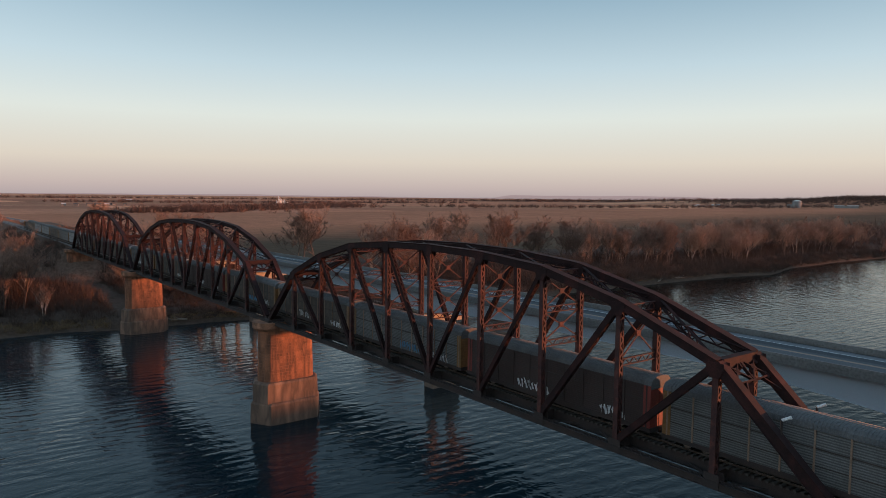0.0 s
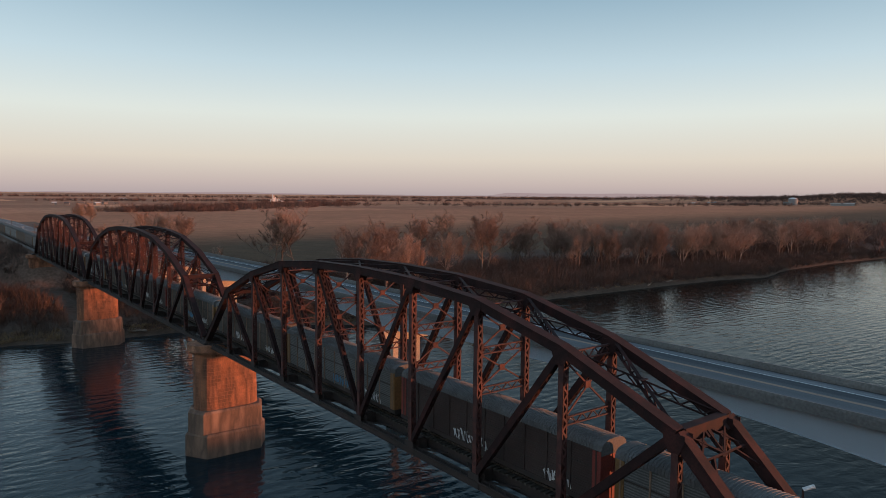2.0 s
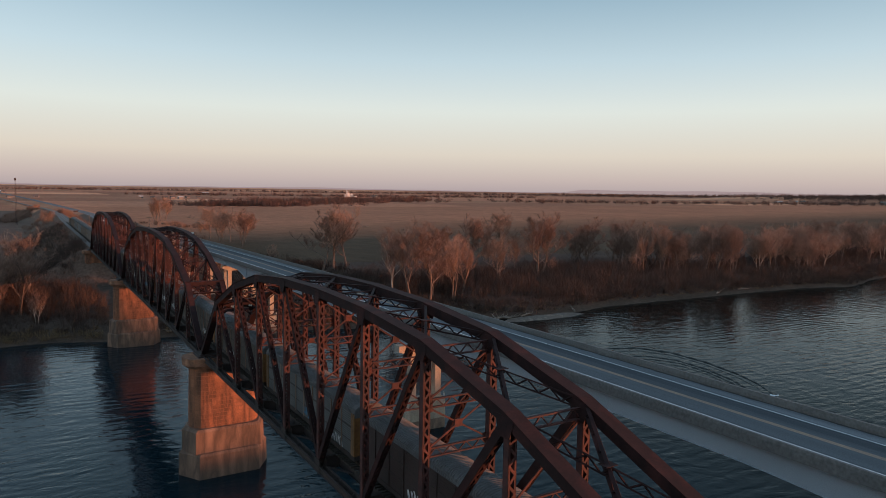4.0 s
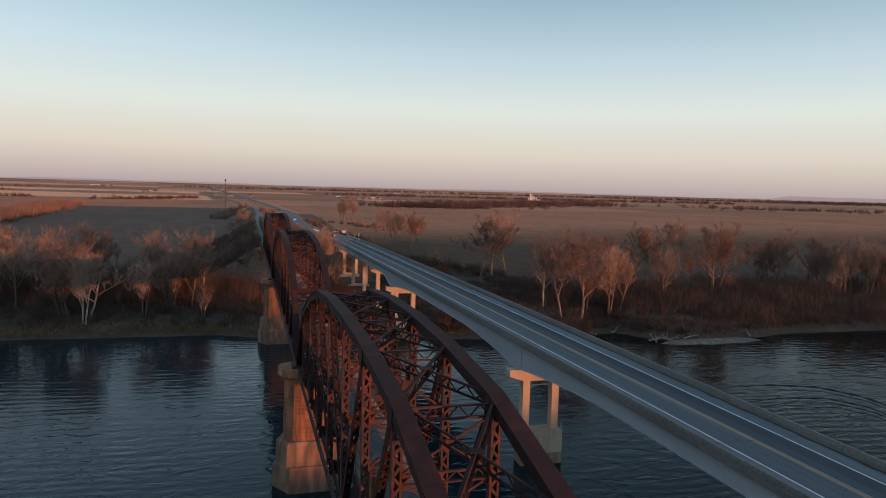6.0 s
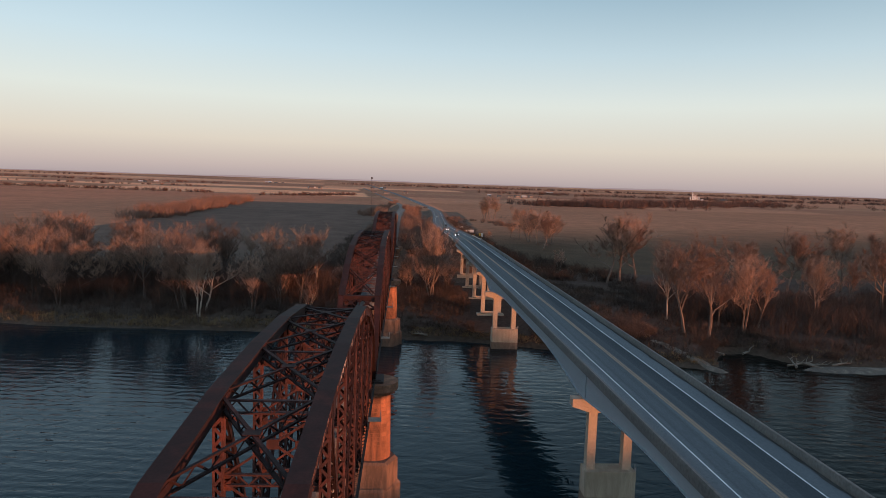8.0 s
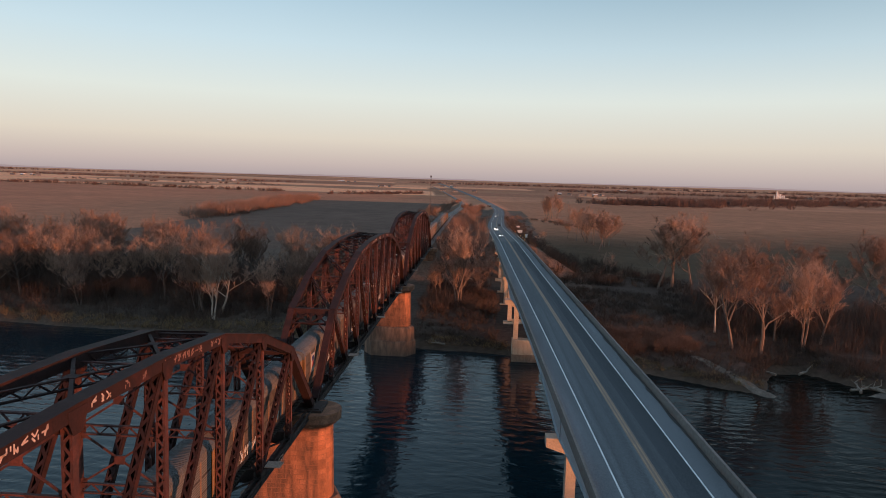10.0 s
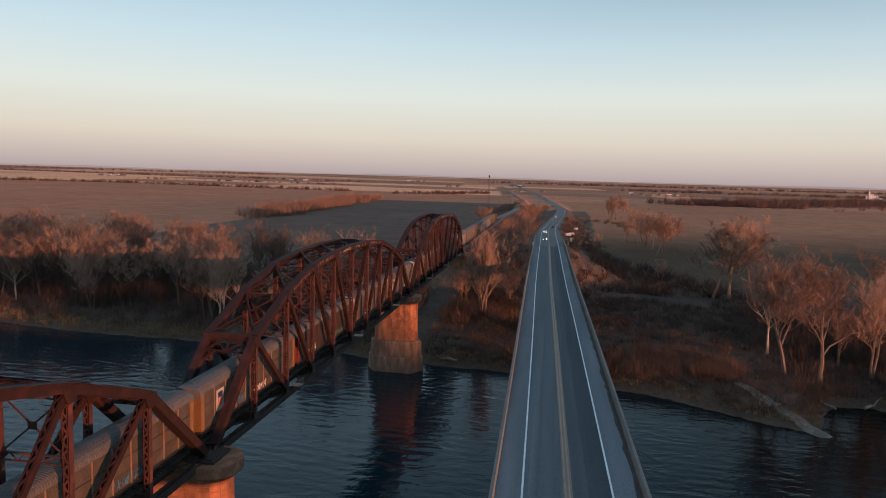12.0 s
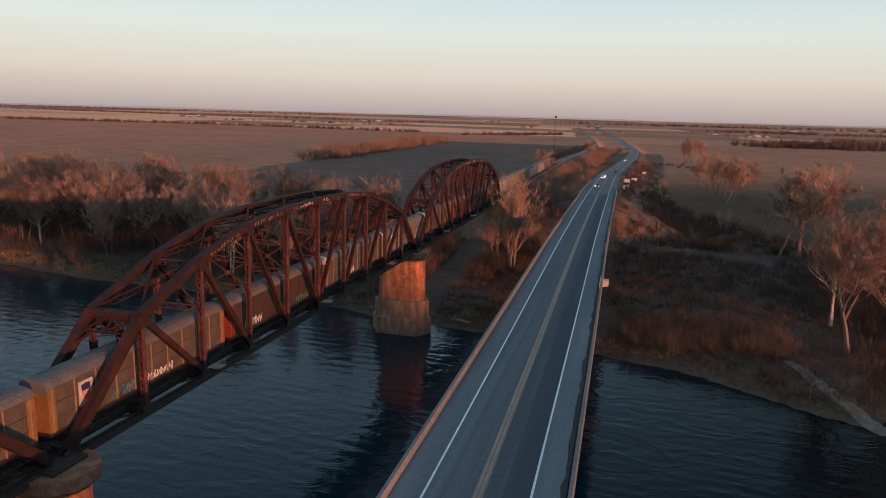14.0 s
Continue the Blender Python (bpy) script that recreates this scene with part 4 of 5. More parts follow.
def badge(car, y, z):
    s = Shape().add([(1.536, y + u, z + w) for u, w in ((-0.5, 0.15), (-0.55, 0.75), (0, 0.85), (0.55, 0.75), (0.5, 0.15))], [(0, 4, 3, 2, 1)])
    part("badge_plate", Shape().box(1.47, 1.53, y - 0.85, y + 0.85, z - 1.25, z + 1.1), cap_white, car)
    part("badge_top", s, badge_navy, car, "navy shield top")
    s = Shape()
    for i in range(7):
        s.box(1.532, 1.54, y - 0.46 + i * 0.135, y - 0.39 + i * 0.135, z - 0.75 + 0.03 * abs(i - 3), z + 0.12)
    part("badge_stripes", s, badge_red, car, "red shield stripes")


car_silver = material("pale galvanised car panel", (0.27, 0.262, 0.255), 0.6, 0.0, [(0.20, 0.195, 0.19)], 0.5, 9, 0.2, 0.01)
TONES = {"silver": (car_silver, car_grey, end_yellow, "pale galvanised autorack car with ribbed roof"),
         "tan": (car_tan, post_tan, end_yellow, "tan autorack car with ribbed roof and yellow end doors"),
         "grey": (car_grey, post_tan, end_yellow, "grey autorack car with perforated panels and ribbed roof"),
         "brown": (car_brown, car_brown, end_red, "oxide brown autorack car with red end doors")}
ORDER = ["grey", "tan", "grey", "brown", "grey", "tan", "tan", "brown", "tan", "grey", "tan", "brown", "tan", "silver", "grey", "tan", "silver", "silver", "tan"]
for i, tone in enumerate(ORDER):
    y0 = 27.8 + 0.5 - 7 * PITCH + i * PITCH
    a, b, c, words = TONES[tone]
    car = autorack(y0, tone, a, b, c, words, cap_white if i in (8, 10, 13) else roof_grey)
    if i in (3, 4, 5, 6, 7, 8, 9):
        spray(car, spray_white if i % 3 else spray_blue, 3.5 + (i * 3) % 7, 3.5 + i % 3, 1.2, i)
        spray(car, (spray_white, spray_green, spray_blue)[i % 3], 12.5 + (i * 5) % 6, 4.5, 1.0, i + 40)
        spray(car, (spray_blue, spray_white)[i % 2], 9 + (i * 4) % 8, 5.0, 1.2, i + 70, -1)
        spray(car, spray_white, 3 + (i * 4) % 4, 3.5, 1.0, i + 90, -1)
    if i in (6, 9):
        badge(car, 4.4, 3.3)


def locomotive(y0):
    loco = thing("locomotive", "dark weathered diesel locomotive at the train's end", "locomotive", pose(0, y0, RAIL))
    part("frame", Shape().box(-1.5, 1.5, 0, 22, 1.1, 1.5).box(-1.2, 1.2, 7.5, 14.5, 0.4, 1.1), dark_steel, loco)
    part("hood", Shape().box(-0.95, 0.95, 1.0, 16.5, 1.5, 4.4).box(-1.2, 1.2, 1.4, 5.0, 3.2, 4.7), car_brown, loco)
    cab = part("cab", Shape().box(-1.5, 1.5, 16.5, 19.2, 1.5, 4.7).box(-1.0, 1.0, 19.2, 21.2, 1.5, 3.3), end_yellow, loco, "faded yellow cab")
    part("cab_window", Shape().box(-1.3, 1.3, 19.2, 19.23, 3.6, 4.3).box(-1.53, 1.53, 17.0, 18.6, 3.6, 4.3), glass_dark, cab)
    for y in (4, 18):
        truck = part("truck", Shape().box(-1.1, 1.1, y - 2, y + 2, 0.5, 1.1), dark_steel, loco)
        for d in (-1.5, 0, 1.5):
            part("wheelset", SHAPES["wheelset"], None, truck, "", pose(0, y + d, 0))


locomotive(27.8 + 0.5 + 12 * PITCH + 0.4)


# ---- highway bridge ----
EDGE_L, EDGE_R = -6.3, 6.3
END_Y = 225
road_bridge = thing("highway_bridge", "two-lane concrete deck on pale haunched steel girders", "road bridge")
part("deck", ribbon(ROAD, -330, END_Y, 12, (EDGE_L, -3.9, 3.9, EDGE_R), 0.0), deck_mat, road_bridge, "grey-blue grooved concrete deck")
s = ribbon(ROAD, -330, END_Y, 12, (EDGE_R, EDGE_L), -0.35)
part("deck_underside", s, concrete, road_bridge)
part("lane", ribbon(ROAD, -330, END_Y, 12, (-3.78, -0.35), 0.006), worn_mat, road_bridge, "paler worn lane")
part("lane", ribbon(ROAD, -330, END_Y, 12, (0.35, 3.72), 0.006), lane_mat, road_bridge, "darker worn lane")
part("tyre_path", ribbon(ROAD, -330, END_Y, 12, (1.8, 3.74), 0.009), oily_mat, road_bridge, "tyre-darkened wheel path")
for y in (-150, -49, 52, 126, 178):
    part("expansion_joint", ribbon(ROAD, y - 0.06, y + 0.06, 0.12, (EDGE_L, EDGE_R), 0.017), lane_mat, road_bridge, "dark expansion joint across the deck")
for o in (-3.9, 3.85):
    part("edge_line", ribbon(ROAD, -330, END_Y, 12, (o - 0.09, o + 0.09), 0.012), white_line, road_bridge, "white edge line")
part("centre_stain", ribbon(ROAD, -330, END_Y, 12, (-0.36, 0.42), 0.010), stain_mat, road_bridge, "oil-stained band along the centre line")
for o in (-0.25, 0.1):
    part("centre_line", ribbon(ROAD, -330, END_Y, 12, (o, o + 0.15), 0.014), yellow_line, road_bridge, "faded yellow centre line")
grit = ribbon(ROAD, -330, END_Y, 1.5, (EDGE_R - 0.55, EDGE_R + 0.02), 0.018)
rng = random.Random(21)
grit.v = [(x - (rng.random() ** 2 * 0.3 - 0.3 if i % 2 == 0 else 0), y, z) for i, (x, y, z) in enumerate(grit.v)]
part("grit", grit, grit_mat, road_bridge, "dark grit along the kerb")


def parapet(side):
    s = Shape()
    prof = [(0.0, -0.45), (0.42, -0.45), (0.42, 0.55), (0.36, 0.85), (0.08, 0.85), (0.0, 0.35)]
    n = len(prof)
    yy = np.arange(-330, END_Y + 1, 15)
    v = [(along(ROAD, y, 1) + side * ((6.45 if side > 0 else 6.2) + o), y, along(ROAD, y, 2) + z) for y in yy for o, z in prof]
    f = [(i * n + j, i * n + (j + 1) % n, (i + 1) * n + (j + 1) % n, (i + 1) * n + j) for i in range(len(yy) - 1) for j in range(n)]
    if side < 0:
        f = [q[::-1] for q in f]
    return s.add(v, f)


part("parapet", parapet(-1), parapet_mat, road_bridge, "buff concrete parapet")
part("parapet", parapet(1), parapet_mat, road_bridge, "buff concrete parapet")
HWP = [-196, -98, 0, 98, 126, 152, 178, 204]


def girder_depth(y):
    if y > 98:
        return 1.9 if y > 108 else 4.4 - (y - 98) / 10 * 2.5
    d = min(abs(y - p) for p in (-196, -98, 0, 98))
    return 2.3 + 2.2 * max(0, 1 - d / 30) ** 1.7


for o in (-5.75, -1.9, 1.9, 5.75):
    s = Shape()
    yy = np.arange(-290, END_Y, 3.0)
    v = []
    for y in yy:
        x, z, d = along(ROAD, y, 1) + o, along(ROAD, y, 2) - 0.35, girder_depth(y)
        v += [(x - 0.02, y, z), (x + 0.02, y, z), (x + 0.02, y, z - d), (x - 0.02, y, z - d)]
        v += [(x - 0.28, y, z - d), (x + 0.28, y, z - d), (x + 0.28, y, z - d - 0.06), (x - 0.28, y, z - d - 0.06)]
    f = []
    for i in range(len(yy) - 1):
        for q in (0, 4):
            f += [(i * 8 + q + j, i * 8 + q + (j + 1) % 4, (i + 1) * 8 + q + (j + 1) % 4, (i + 1) * 8 + q + j) for j in range(4)]
    s.add(v, f)
    for y in yy[::2]:
        x, z, d = along(ROAD, y, 1) + o, along(ROAD, y, 2) - 0.35, girder_depth(y)
        if min(abs(y - p) for p in HWP) < 2.9 or (abs(o) < 5 and int(y) % 4 == 0):
            s.box(x - 0.16, x + 0.16, y - 0.012, y + 0.012, z - d, z)
    part("girder", s, girder_mat, road_bridge, "pale grey plate girder")


# darker than the columns' concrete: the pedestal's shade is put into its colour
pedestal_mat = material("stained pedestal concrete", (0.46, 0.39, 0.30), 0.9, 0.0, [(0.36, 0.30, 0.23), (0.52, 0.44, 0.345)], 0.5, 7, 0.2, 0.02, (1, 1, 0.25))
silt_mat = material("reddish waterline stain", (0.24, 0.165, 0.12), 0.9, 0.0, [(0.17, 0.12, 0.09), (0.30, 0.205, 0.15)], 0.6, 6, 0.2, 0.02, (1, 1, 0.4))


def highway_pier(y, base, water):
    x = along(ROAD, y, 1)
    z = along(ROAD, y, 2) - 0.35 - girder_depth(y) - 0.15
    pier = thing("highway_pier", "buff concrete pier with two columns and a cross cap", "bridge pier", pose(x, y, 0), "piers of the highway bridge")
    left, right = (7.3, 7.7) if water else (6.6, 6.5)
    cap = [(-left, z), (-left, z - 1.15), (-4.6, z - 2.0), (3.4, z - 2.0), (right, z - 1.15), (right, z)]
    n = len(cap)
    part("cap", Shape().add([(u, v, w) for v in (-0.95, 0.95) for u, w in cap], [tuple(range(n)), tuple(range(2 * n - 1, n - 1, -1))] + [(i, n + i, n + (i + 1) % n, (i + 1) % n) for i in range(n)]), concrete, pier)
    top = 5.9 if water else base + 0.8
    for dx in (-4.1, 1.3):
        part("column", Shape().box(dx - 0.63, dx + 0.63, -0.75, 0.75, top - 0.02, z - 2.0), concrete, pier)
    if water:
        part("pedestal", Shape().box(-5.0, 2.5, -1.6, 1.6, -4, 5.9).box(-1.66, -1.6, -1.63, -1.6, 0, 5.9), pedestal_mat, pier, "solid stained pedestal standing in water")
        ladder = part("ladder", Shape().box(2.52, 2.56, -1.35, -1.31, 0.5, 6.8).box(2.52, 2.56, -0.89, -0.85, 0.5, 6.8), white_metal, pier, "white steel ladder")
        for i in range(18):
            part("rung", Shape().box(2.52, 2.55, -1.33, -0.87, 0.8 + i * 0.32, 0.83 + i * 0.32), white_metal, ladder)
        part("waterline_band", Shape().box(-5.007, 2.507, -1.607, 1.607, -0.5, 2.0), silt_mat, pier, "reddish silt stain above the waterline")
    else:
        part("web_wall", Shape().box(-3.47, 0.67, -0.3, 0.3, base - 1, top + 0.4), concrete, pier)
        part("strip_footing", Shape().box(-6, 2.8, -1.2, 1.2, base - 2, top - 0.3), concrete, pier)


for y in HWP:
    highway_pier(y, float(ground_height(along(ROAD, y, 1), y)), y < 110)
abut = thing("abutment", "concrete bridge abutment at the road's landfall", "abutment", pose(float(along(ROAD, END_Y, 1)), END_Y, 0))
part("wall", Shape().box(-6.6, 6.6, -0.8, 1.2, 12, 20.2), concrete, abut)
for x in (-7.0, 6.6):
    part("wing_wall", Shape().box(x, x + 0.4, -0.5, 7, 14, 21.2), concrete, abut)

# road beyond the bridge
tagged(part("road", ribbon(ROAD, END_Y, 3500, 14, (-6.4, 6.4), 0.03), asphalt_mat), "grey asphalt road winding over the plain", "road", kind="structure")
for o in (-3.9, 3.85):
    tagged(part("road_edge_line", ribbon(ROAD, END_Y, 1500, 14, (o - 0.07, o + 0.09), 0.042), white_line), "white road edge line", "road marking", kind="structure")
tagged(part("road_centre_line", ribbon(ROAD, END_Y, 1500, 14, (-0.15, 0.15), 0.042), yellow_line), "faded yellow road centre line", "road marking", kind="structure")


# ---- trees and brush ----
def grow_tree(seed, height, spread, trunks=1, crook=0.12, bare_to=0.32, twigs=900, lean=0.0):
    """Returns the wood (trunk and limbs) and the crown (branches and twigs) of one bare tree, rooted at the origin."""
    rng = random.Random(seed)
    wood, crown = Shape(), Shape()
    tips = []

    def limb(p, d, length, r, level):
        steps = (6, 4, 3, 1)[level]
        pts, radii = [p.copy()], [r]
        bend = crook * (0.7, 1.2, 1.5, 1.6)[level]
        for i in range(steps):
            d = (d + Vector((rng.gauss(0, bend), rng.gauss(0, bend), rng.gauss(0.08, bend * 0.6)))).normalized()
            p = p + d * (length / steps)
            pts.append(p.copy())
            radii.append(r * (1 - (0.72, 0.66, 0.6, 0.6)[level] * (i + 1) / steps))
        if level < 3:
            (wood if level < 2 or length > 0.14 * height else crown).tube(pts, radii, (6, 5, 3)[level])
        else:
            e = d.orthogonal().normalized() * r
            crown.add([pts[0] - e, pts[0] + e, pts[1]], [(0, 1, 2)])
        if level >= 3:
            tips.append((pts, d))
            return
        kids = (rng.randint(7, 9), rng.randint(6, 7), rng.randint(3, 4))[level]
        for k in range(kids):
            low = (bare_to, 0.22, 0.2)[level]
            f = min(low + (1 - low) * (k + rng.random() * 0.8) / kids, 0.985)
            i = min(int(f * steps), steps - 1)
            q = pts[i].lerp(pts[i + 1], f * steps - i)
            a = rng.uniform(0, 2 * math.pi)
            out = Vector((math.cos(a), math.sin(a), 0)) * spread * rng.uniform(0.55, 1.5) + Vector((0, 0, rng.uniform(0.55, 1.25))) + d * 0.25
            size = (0.86, 0.46, 0.5)[level] * rng.uniform(0.65, 1.15) * (1.2 - 0.4 * f if level == 0 else 1)
            limb(q, out.normalized(), length * size, radii[i] * rng.uniform(0.42, 0.64), level + 1)
        tips.append((pts[-2:], d))

    for t in range(trunks):
        a = rng.uniform(0, 2 * math.pi) if t == 0 else a + 2 * math.pi / trunks + rng.uniform(-0.4, 0.4)
        tilt = Vector((math.cos(a), math.sin(a), 0)) * (0.2 if trunks > 1 else 0.04) + Vector((lean, 0, 1))
        size = rng.uniform(0.75, 1.0) if t else 1.0
        limb(Vector((math.cos(a), math.sin(a), 0)) * (0.4 if trunks > 1 else 0) + Vector((0, 0, -0.6)), tilt.normalized(), height * 0.56 * size, height * 0.0155 * (0.8 if trunks > 1 else 1.15), 0)
    for i in range(int(twigs * 0.86)):
        pts, d = tips[rng.randrange(len(tips))]
        f = rng.random() * (len(pts) - 1)
        k = min(int(f), len(pts) - 2)
        p = pts[k].lerp(pts[k + 1], f - k)
        w = (d + Vector((rng.gauss(0, 0.55), rng.gauss(0, 0.55), rng.gauss(0.32, 0.45)))).normalized() * rng.uniform(0.5, 1.5) * height / 22
        e = w.cross(Vector((rng.gauss(0, 1), rng.gauss(0, 1), rng.gauss(0, 1)))).normalized() * 0.034
        crown.add([p - e, p + e, p + w], [(0, 1, 2)])
        if i % 2:
            q = p + w * 0.5
            w2 = (w.normalized() + Vector((rng.gauss(0, 0.7), rng.gauss(0, 0.7), rng.gauss(0.2, 0.5)))).normalized() * w.length * 0.7
            crown.add([q - e * 0.8, q + e * 0.8, q + w2], [(0, 1, 2)])
    return wood, crown


KINDS = []
for i, (h, sp, tr, bt, tw) in enumerate([(24, 1.1, 1, 0.38, 6000), (22, 1.45, 1, 0.34, 7000), (25, 0.85, 2, 0.4, 5200), (20, 0.95, 2, 0.32, 4600), (26, 1.3, 1, 0.40, 7000), (17, 0.75, 2, 0.3, 3200), (22, 1.25, 1, 0.34, 7000), (21, 0.7, 3, 0.25, 6000)]):
    w, c = grow_tree(11 + i, h, sp, tr, 0.12, bt, tw)
    h = max(p[2] for p in c.v)
    KINDS.append((w, c, h))
TREES = {}


def tree(x, y, kind, height, turn, pale=False, bright=False, words="", group="trees on the river bank", dark=False):
    w, c, h = KINDS[kind]
    key = (kind, pale, bright, dark)
    if key not in TREES:
        TREES[key] = (w.data("trunk", pale_bark if pale else dark_bark if dark else bark), c.data("crown", twig_pale if bright else twig))
    k = height / h
    t = thing("tree", words or "tall bare winter tree with a twiggy crown", "tree", pose(x, y, float(ground_height(x, y)) - 0.1, 0, 0, turn), group)
    t.scale = (k, k, k)
    part("trunk", TREES[key][0], None, t)
    part("crown", TREES[key][1], None, t)
    return t


rng = random.Random(5)
# trees that stand out: x, y, kind, height, white bark
MARKED = [(-58, 122, 2, 25, True), (-24, 126, 5, 11, True), (16.5, 149, 7, 29, False), (9, 164, 3, 16, False), (24, 166, 3, 17, False),
          (97.6, 203, 4, 31, False), (104, 205, 1, 34, False), (113, 210, 6, 33, False), (93, 105, 0, 33, False), (100.5, 104.5, 4, 32, False), (93.4, 121, 2, 28, True), (109, 117, 3, 24, False), (113, 108, 2, 27, False), (120, 113, 0, 25, False),
          (136, 151, 1, 27, False), (120, 128, 3, 19, False), (166, 178, 4, 30, False), (174, 183, 6, 27, False), (146, 124.5, 2, 24, False), (180.3, 139.6, 1, 33, False), (183, 140.5, 4, 31, False), (190.5, 142, 5, 10, False),
          (221, 156, 6, 25, False), (218, 160, 1, 25, False), (200, 194, 4, 32, False), (98, 349, 6, 27, False),
          (252, 163, 1, 28, False), (253, 184, 6, 28, False), (286, 128, 0, 25, True), (262, 132, 3, 19, False)]
for i, (x, y, kind, h, pale) in enumerate(MARKED):
    tree(x, y, kind, h, rng.uniform(0, 360), pale, i % 6 == 0 or abs(x - 16) < 10, "white-barked bare tree standing over the river bank" if pale else "")
# wood on the bank beside the railway
for i in range(150):
    x = -26 - 330 * rng.random() ** 1.5
    y = float(np.interp(x, [p[0] for p in SHORE], [p[1] for p in SHORE])) + 11 + 64 * rng.random() ** 0.9
    if x > -60 and y > 170:
        continue
    tree(x, y, rng.randrange(6), rng.uniform(19, 28), rng.uniform(0, 360), rng.random() < 0.03, rng.random() < 0.3, dark=True)
# wood on the other bank
for i in range(120):
    x = 232 + 340 * rng.random() ** 0.95
    y = float(np.interp(x, [p[0] for p in SHORE], [p[1] for p in SHORE])) + 20 + 48 * rng.random()
    tree(x, y, rng.randrange(7), rng.uniform(18, 28), rng.uniform(0, 360), rng.random() < 0.06, rng.random() < 0.6)
for i in range(12):
    x = 125 + 170 * rng.random()
    y = float(np.interp(x, [p[0] for p in SHORE], [p[1] for p in SHORE])) + 62 + 50 * rng.random()
    tree(x, y, (0, 1, 2, 3, 4, 6)[rng.randrange(6)], rng.uniform(12, 20), rng.uniform(0, 360), rng.random() < 0.05, rng.random() < 0.4)
# lone trees by the road and on the embankment
for x, y, kind, h in ((95, 428, 1, 27), (102, 396, 6, 28), (107, 384, 3, 25), (112, 392, 1, 24), (99, 410, 7, 25), (84, 240, 5, 11), (90, 440, 4, 15), (107, 720, 1, 30), (113, 728, 6, 27), (101, 716, 7, 26), (66, 395, 4, 10), (-70, 250, 3, 16), (-95, 262, 1, 15), (-120, 248, 4, 17), (-52, 236, 5, 14), (-13, 430, 1, 15), (-11, 446, 3, 13)):
    tree(x, y, kind, h, rng.uniform(0, 360), False, True, "small bare tree on the rough ground by the road", "trees by the road")


def scatter(name, mat, spots, stems, words, category, wide=0.05, flare=0.5, forks=2, dome=True):
    """Many tufts in one mesh: thin stems that lean out of each foot. spots: x, y, z, height, radius."""
    r = np.random.default_rng(len(spots) + stems)
    spots = np.asarray(spots, float)
    n = len(spots)
    rep = np.repeat(spots, stems, axis=0)
    k = len(rep)
    a = r.uniform(0, 2 * np.pi, k)
    d = rep[:, 4] * np.sqrt(r.uniform(0, 1, k))
    foot = np.stack([rep[:, 0] + d * np.cos(a), rep[:, 1] + d * np.sin(a), rep[:, 2] - 0.1], 1)
    h = rep[:, 3] * r.uniform(0.45, 1.0, k)
    c = r.uniform(0, 1, k)
    h = h * np.sqrt(1 - 0.75 * c * c) if dome else h
    tip = foot + np.stack([np.cos(a) * rep[:, 3] * flare * c, np.sin(a) * rep[:, 3] * flare * c, h], 1)
    b = r.uniform(0, 2 * np.pi, k)
    e = np.stack([np.cos(b), np.sin(b), np.zeros(k)], 1) * (wide * (0.6 + 0.8 * r.uniform(0, 1, k)))[:, None]
    tris = [np.stack([foot - e, foot + e, tip], 1)]
    for f in range(forks):
        q = foot + (tip - foot) * r.uniform(0.25, 0.8, k)[:, None]
        w = (tip - foot) * 0.5 + np.stack([r.normal(0, 0.3, k) * h, r.normal(0, 0.3, k) * h, r.uniform(-0.05, 0.25, k) * h], 1)
        tris.append(np.stack([q - e * 0.8, q + e * 0.8, q + w], 1))
    v = np.concatenate(tris).reshape(-1, 3)
    m = bpy.data.meshes.new(name)
    m.from_pydata(v.tolist(), [], np.arange(len(v)).reshape(-1, 3).tolist())
    m.materials.append(mat)
    return tagged(new(name, m), words, category, kind="stuff")


def shore_y(x):
    return np.interp(x, [p[0] for p in SHORE], [p[1] for p in SHORE])


def spots_on(n, xr, inland, tall, radius, seed, keep=None):
    r = np.random.default_rng(seed)
    x = r.uniform(xr[0], xr[1], n)
    y = shore_y(x) + inland[0] + (inland[1] - inland[0]) * r.uniform(0, 1, n)
    if keep is not None:
        ok = keep(x, y)
        x, y = x[ok], y[ok]
    z = ground_height(x, y)
    h = r.uniform(tall[0], tall[1], len(x))
    ok = z > 0.4
    return np.stack([x, y, z, h, r.uniform(radius[0], radius[1], len(x))], 1)[ok]


def clear_of_ways(x, y):
    return (np.abs(x - along(TRACK, y, 1)) > 5) & (np.abs(x - along(ROAD, y, 1)) > 8.5)


scatter("undergrowth", brush_mat, np.concatenate([spots_on(900, (93, 560), (12, 75), (3, 7.5), (1.0, 2.4), 2), spots_on(900, (93, 460), (3.5, 16), (1.2, 3.4), (0.8, 2.0), 31), spots_on(420, (150, 345), (5, 26), (3.5, 7), (1.6, 3.4), 51), spots_on(900, (330, 640), (1.2, 14), (1.2, 3.6), (0.8, 2.0), 52), spots_on(420, (-34, -5), (92, 310), (1.2, 4.5), (1.0, 2.4), 34, clear_of_ways)]), 32,
        "dense brown leafless brush under the trees", "undergrowth", 0.04, 0.6)
scatter("dark_undergrowth", shaded_brush_mat, np.concatenate([spots_on(900, (-390, -6), (5, 22), (1.2, 3.6), (1.0, 2.2), 41, clear_of_ways), spots_on(1300, (-390, -6), (22, 80), (3, 8), (1.0, 2.5), 1, clear_of_ways), spots_on(420, (-40, 26), (30, 140), (2, 6), (1.0, 2.5), 33, clear_of_ways)]), 31,
        "dense dark leafless brush under the trees", "undergrowth", 0.045, 0.6)
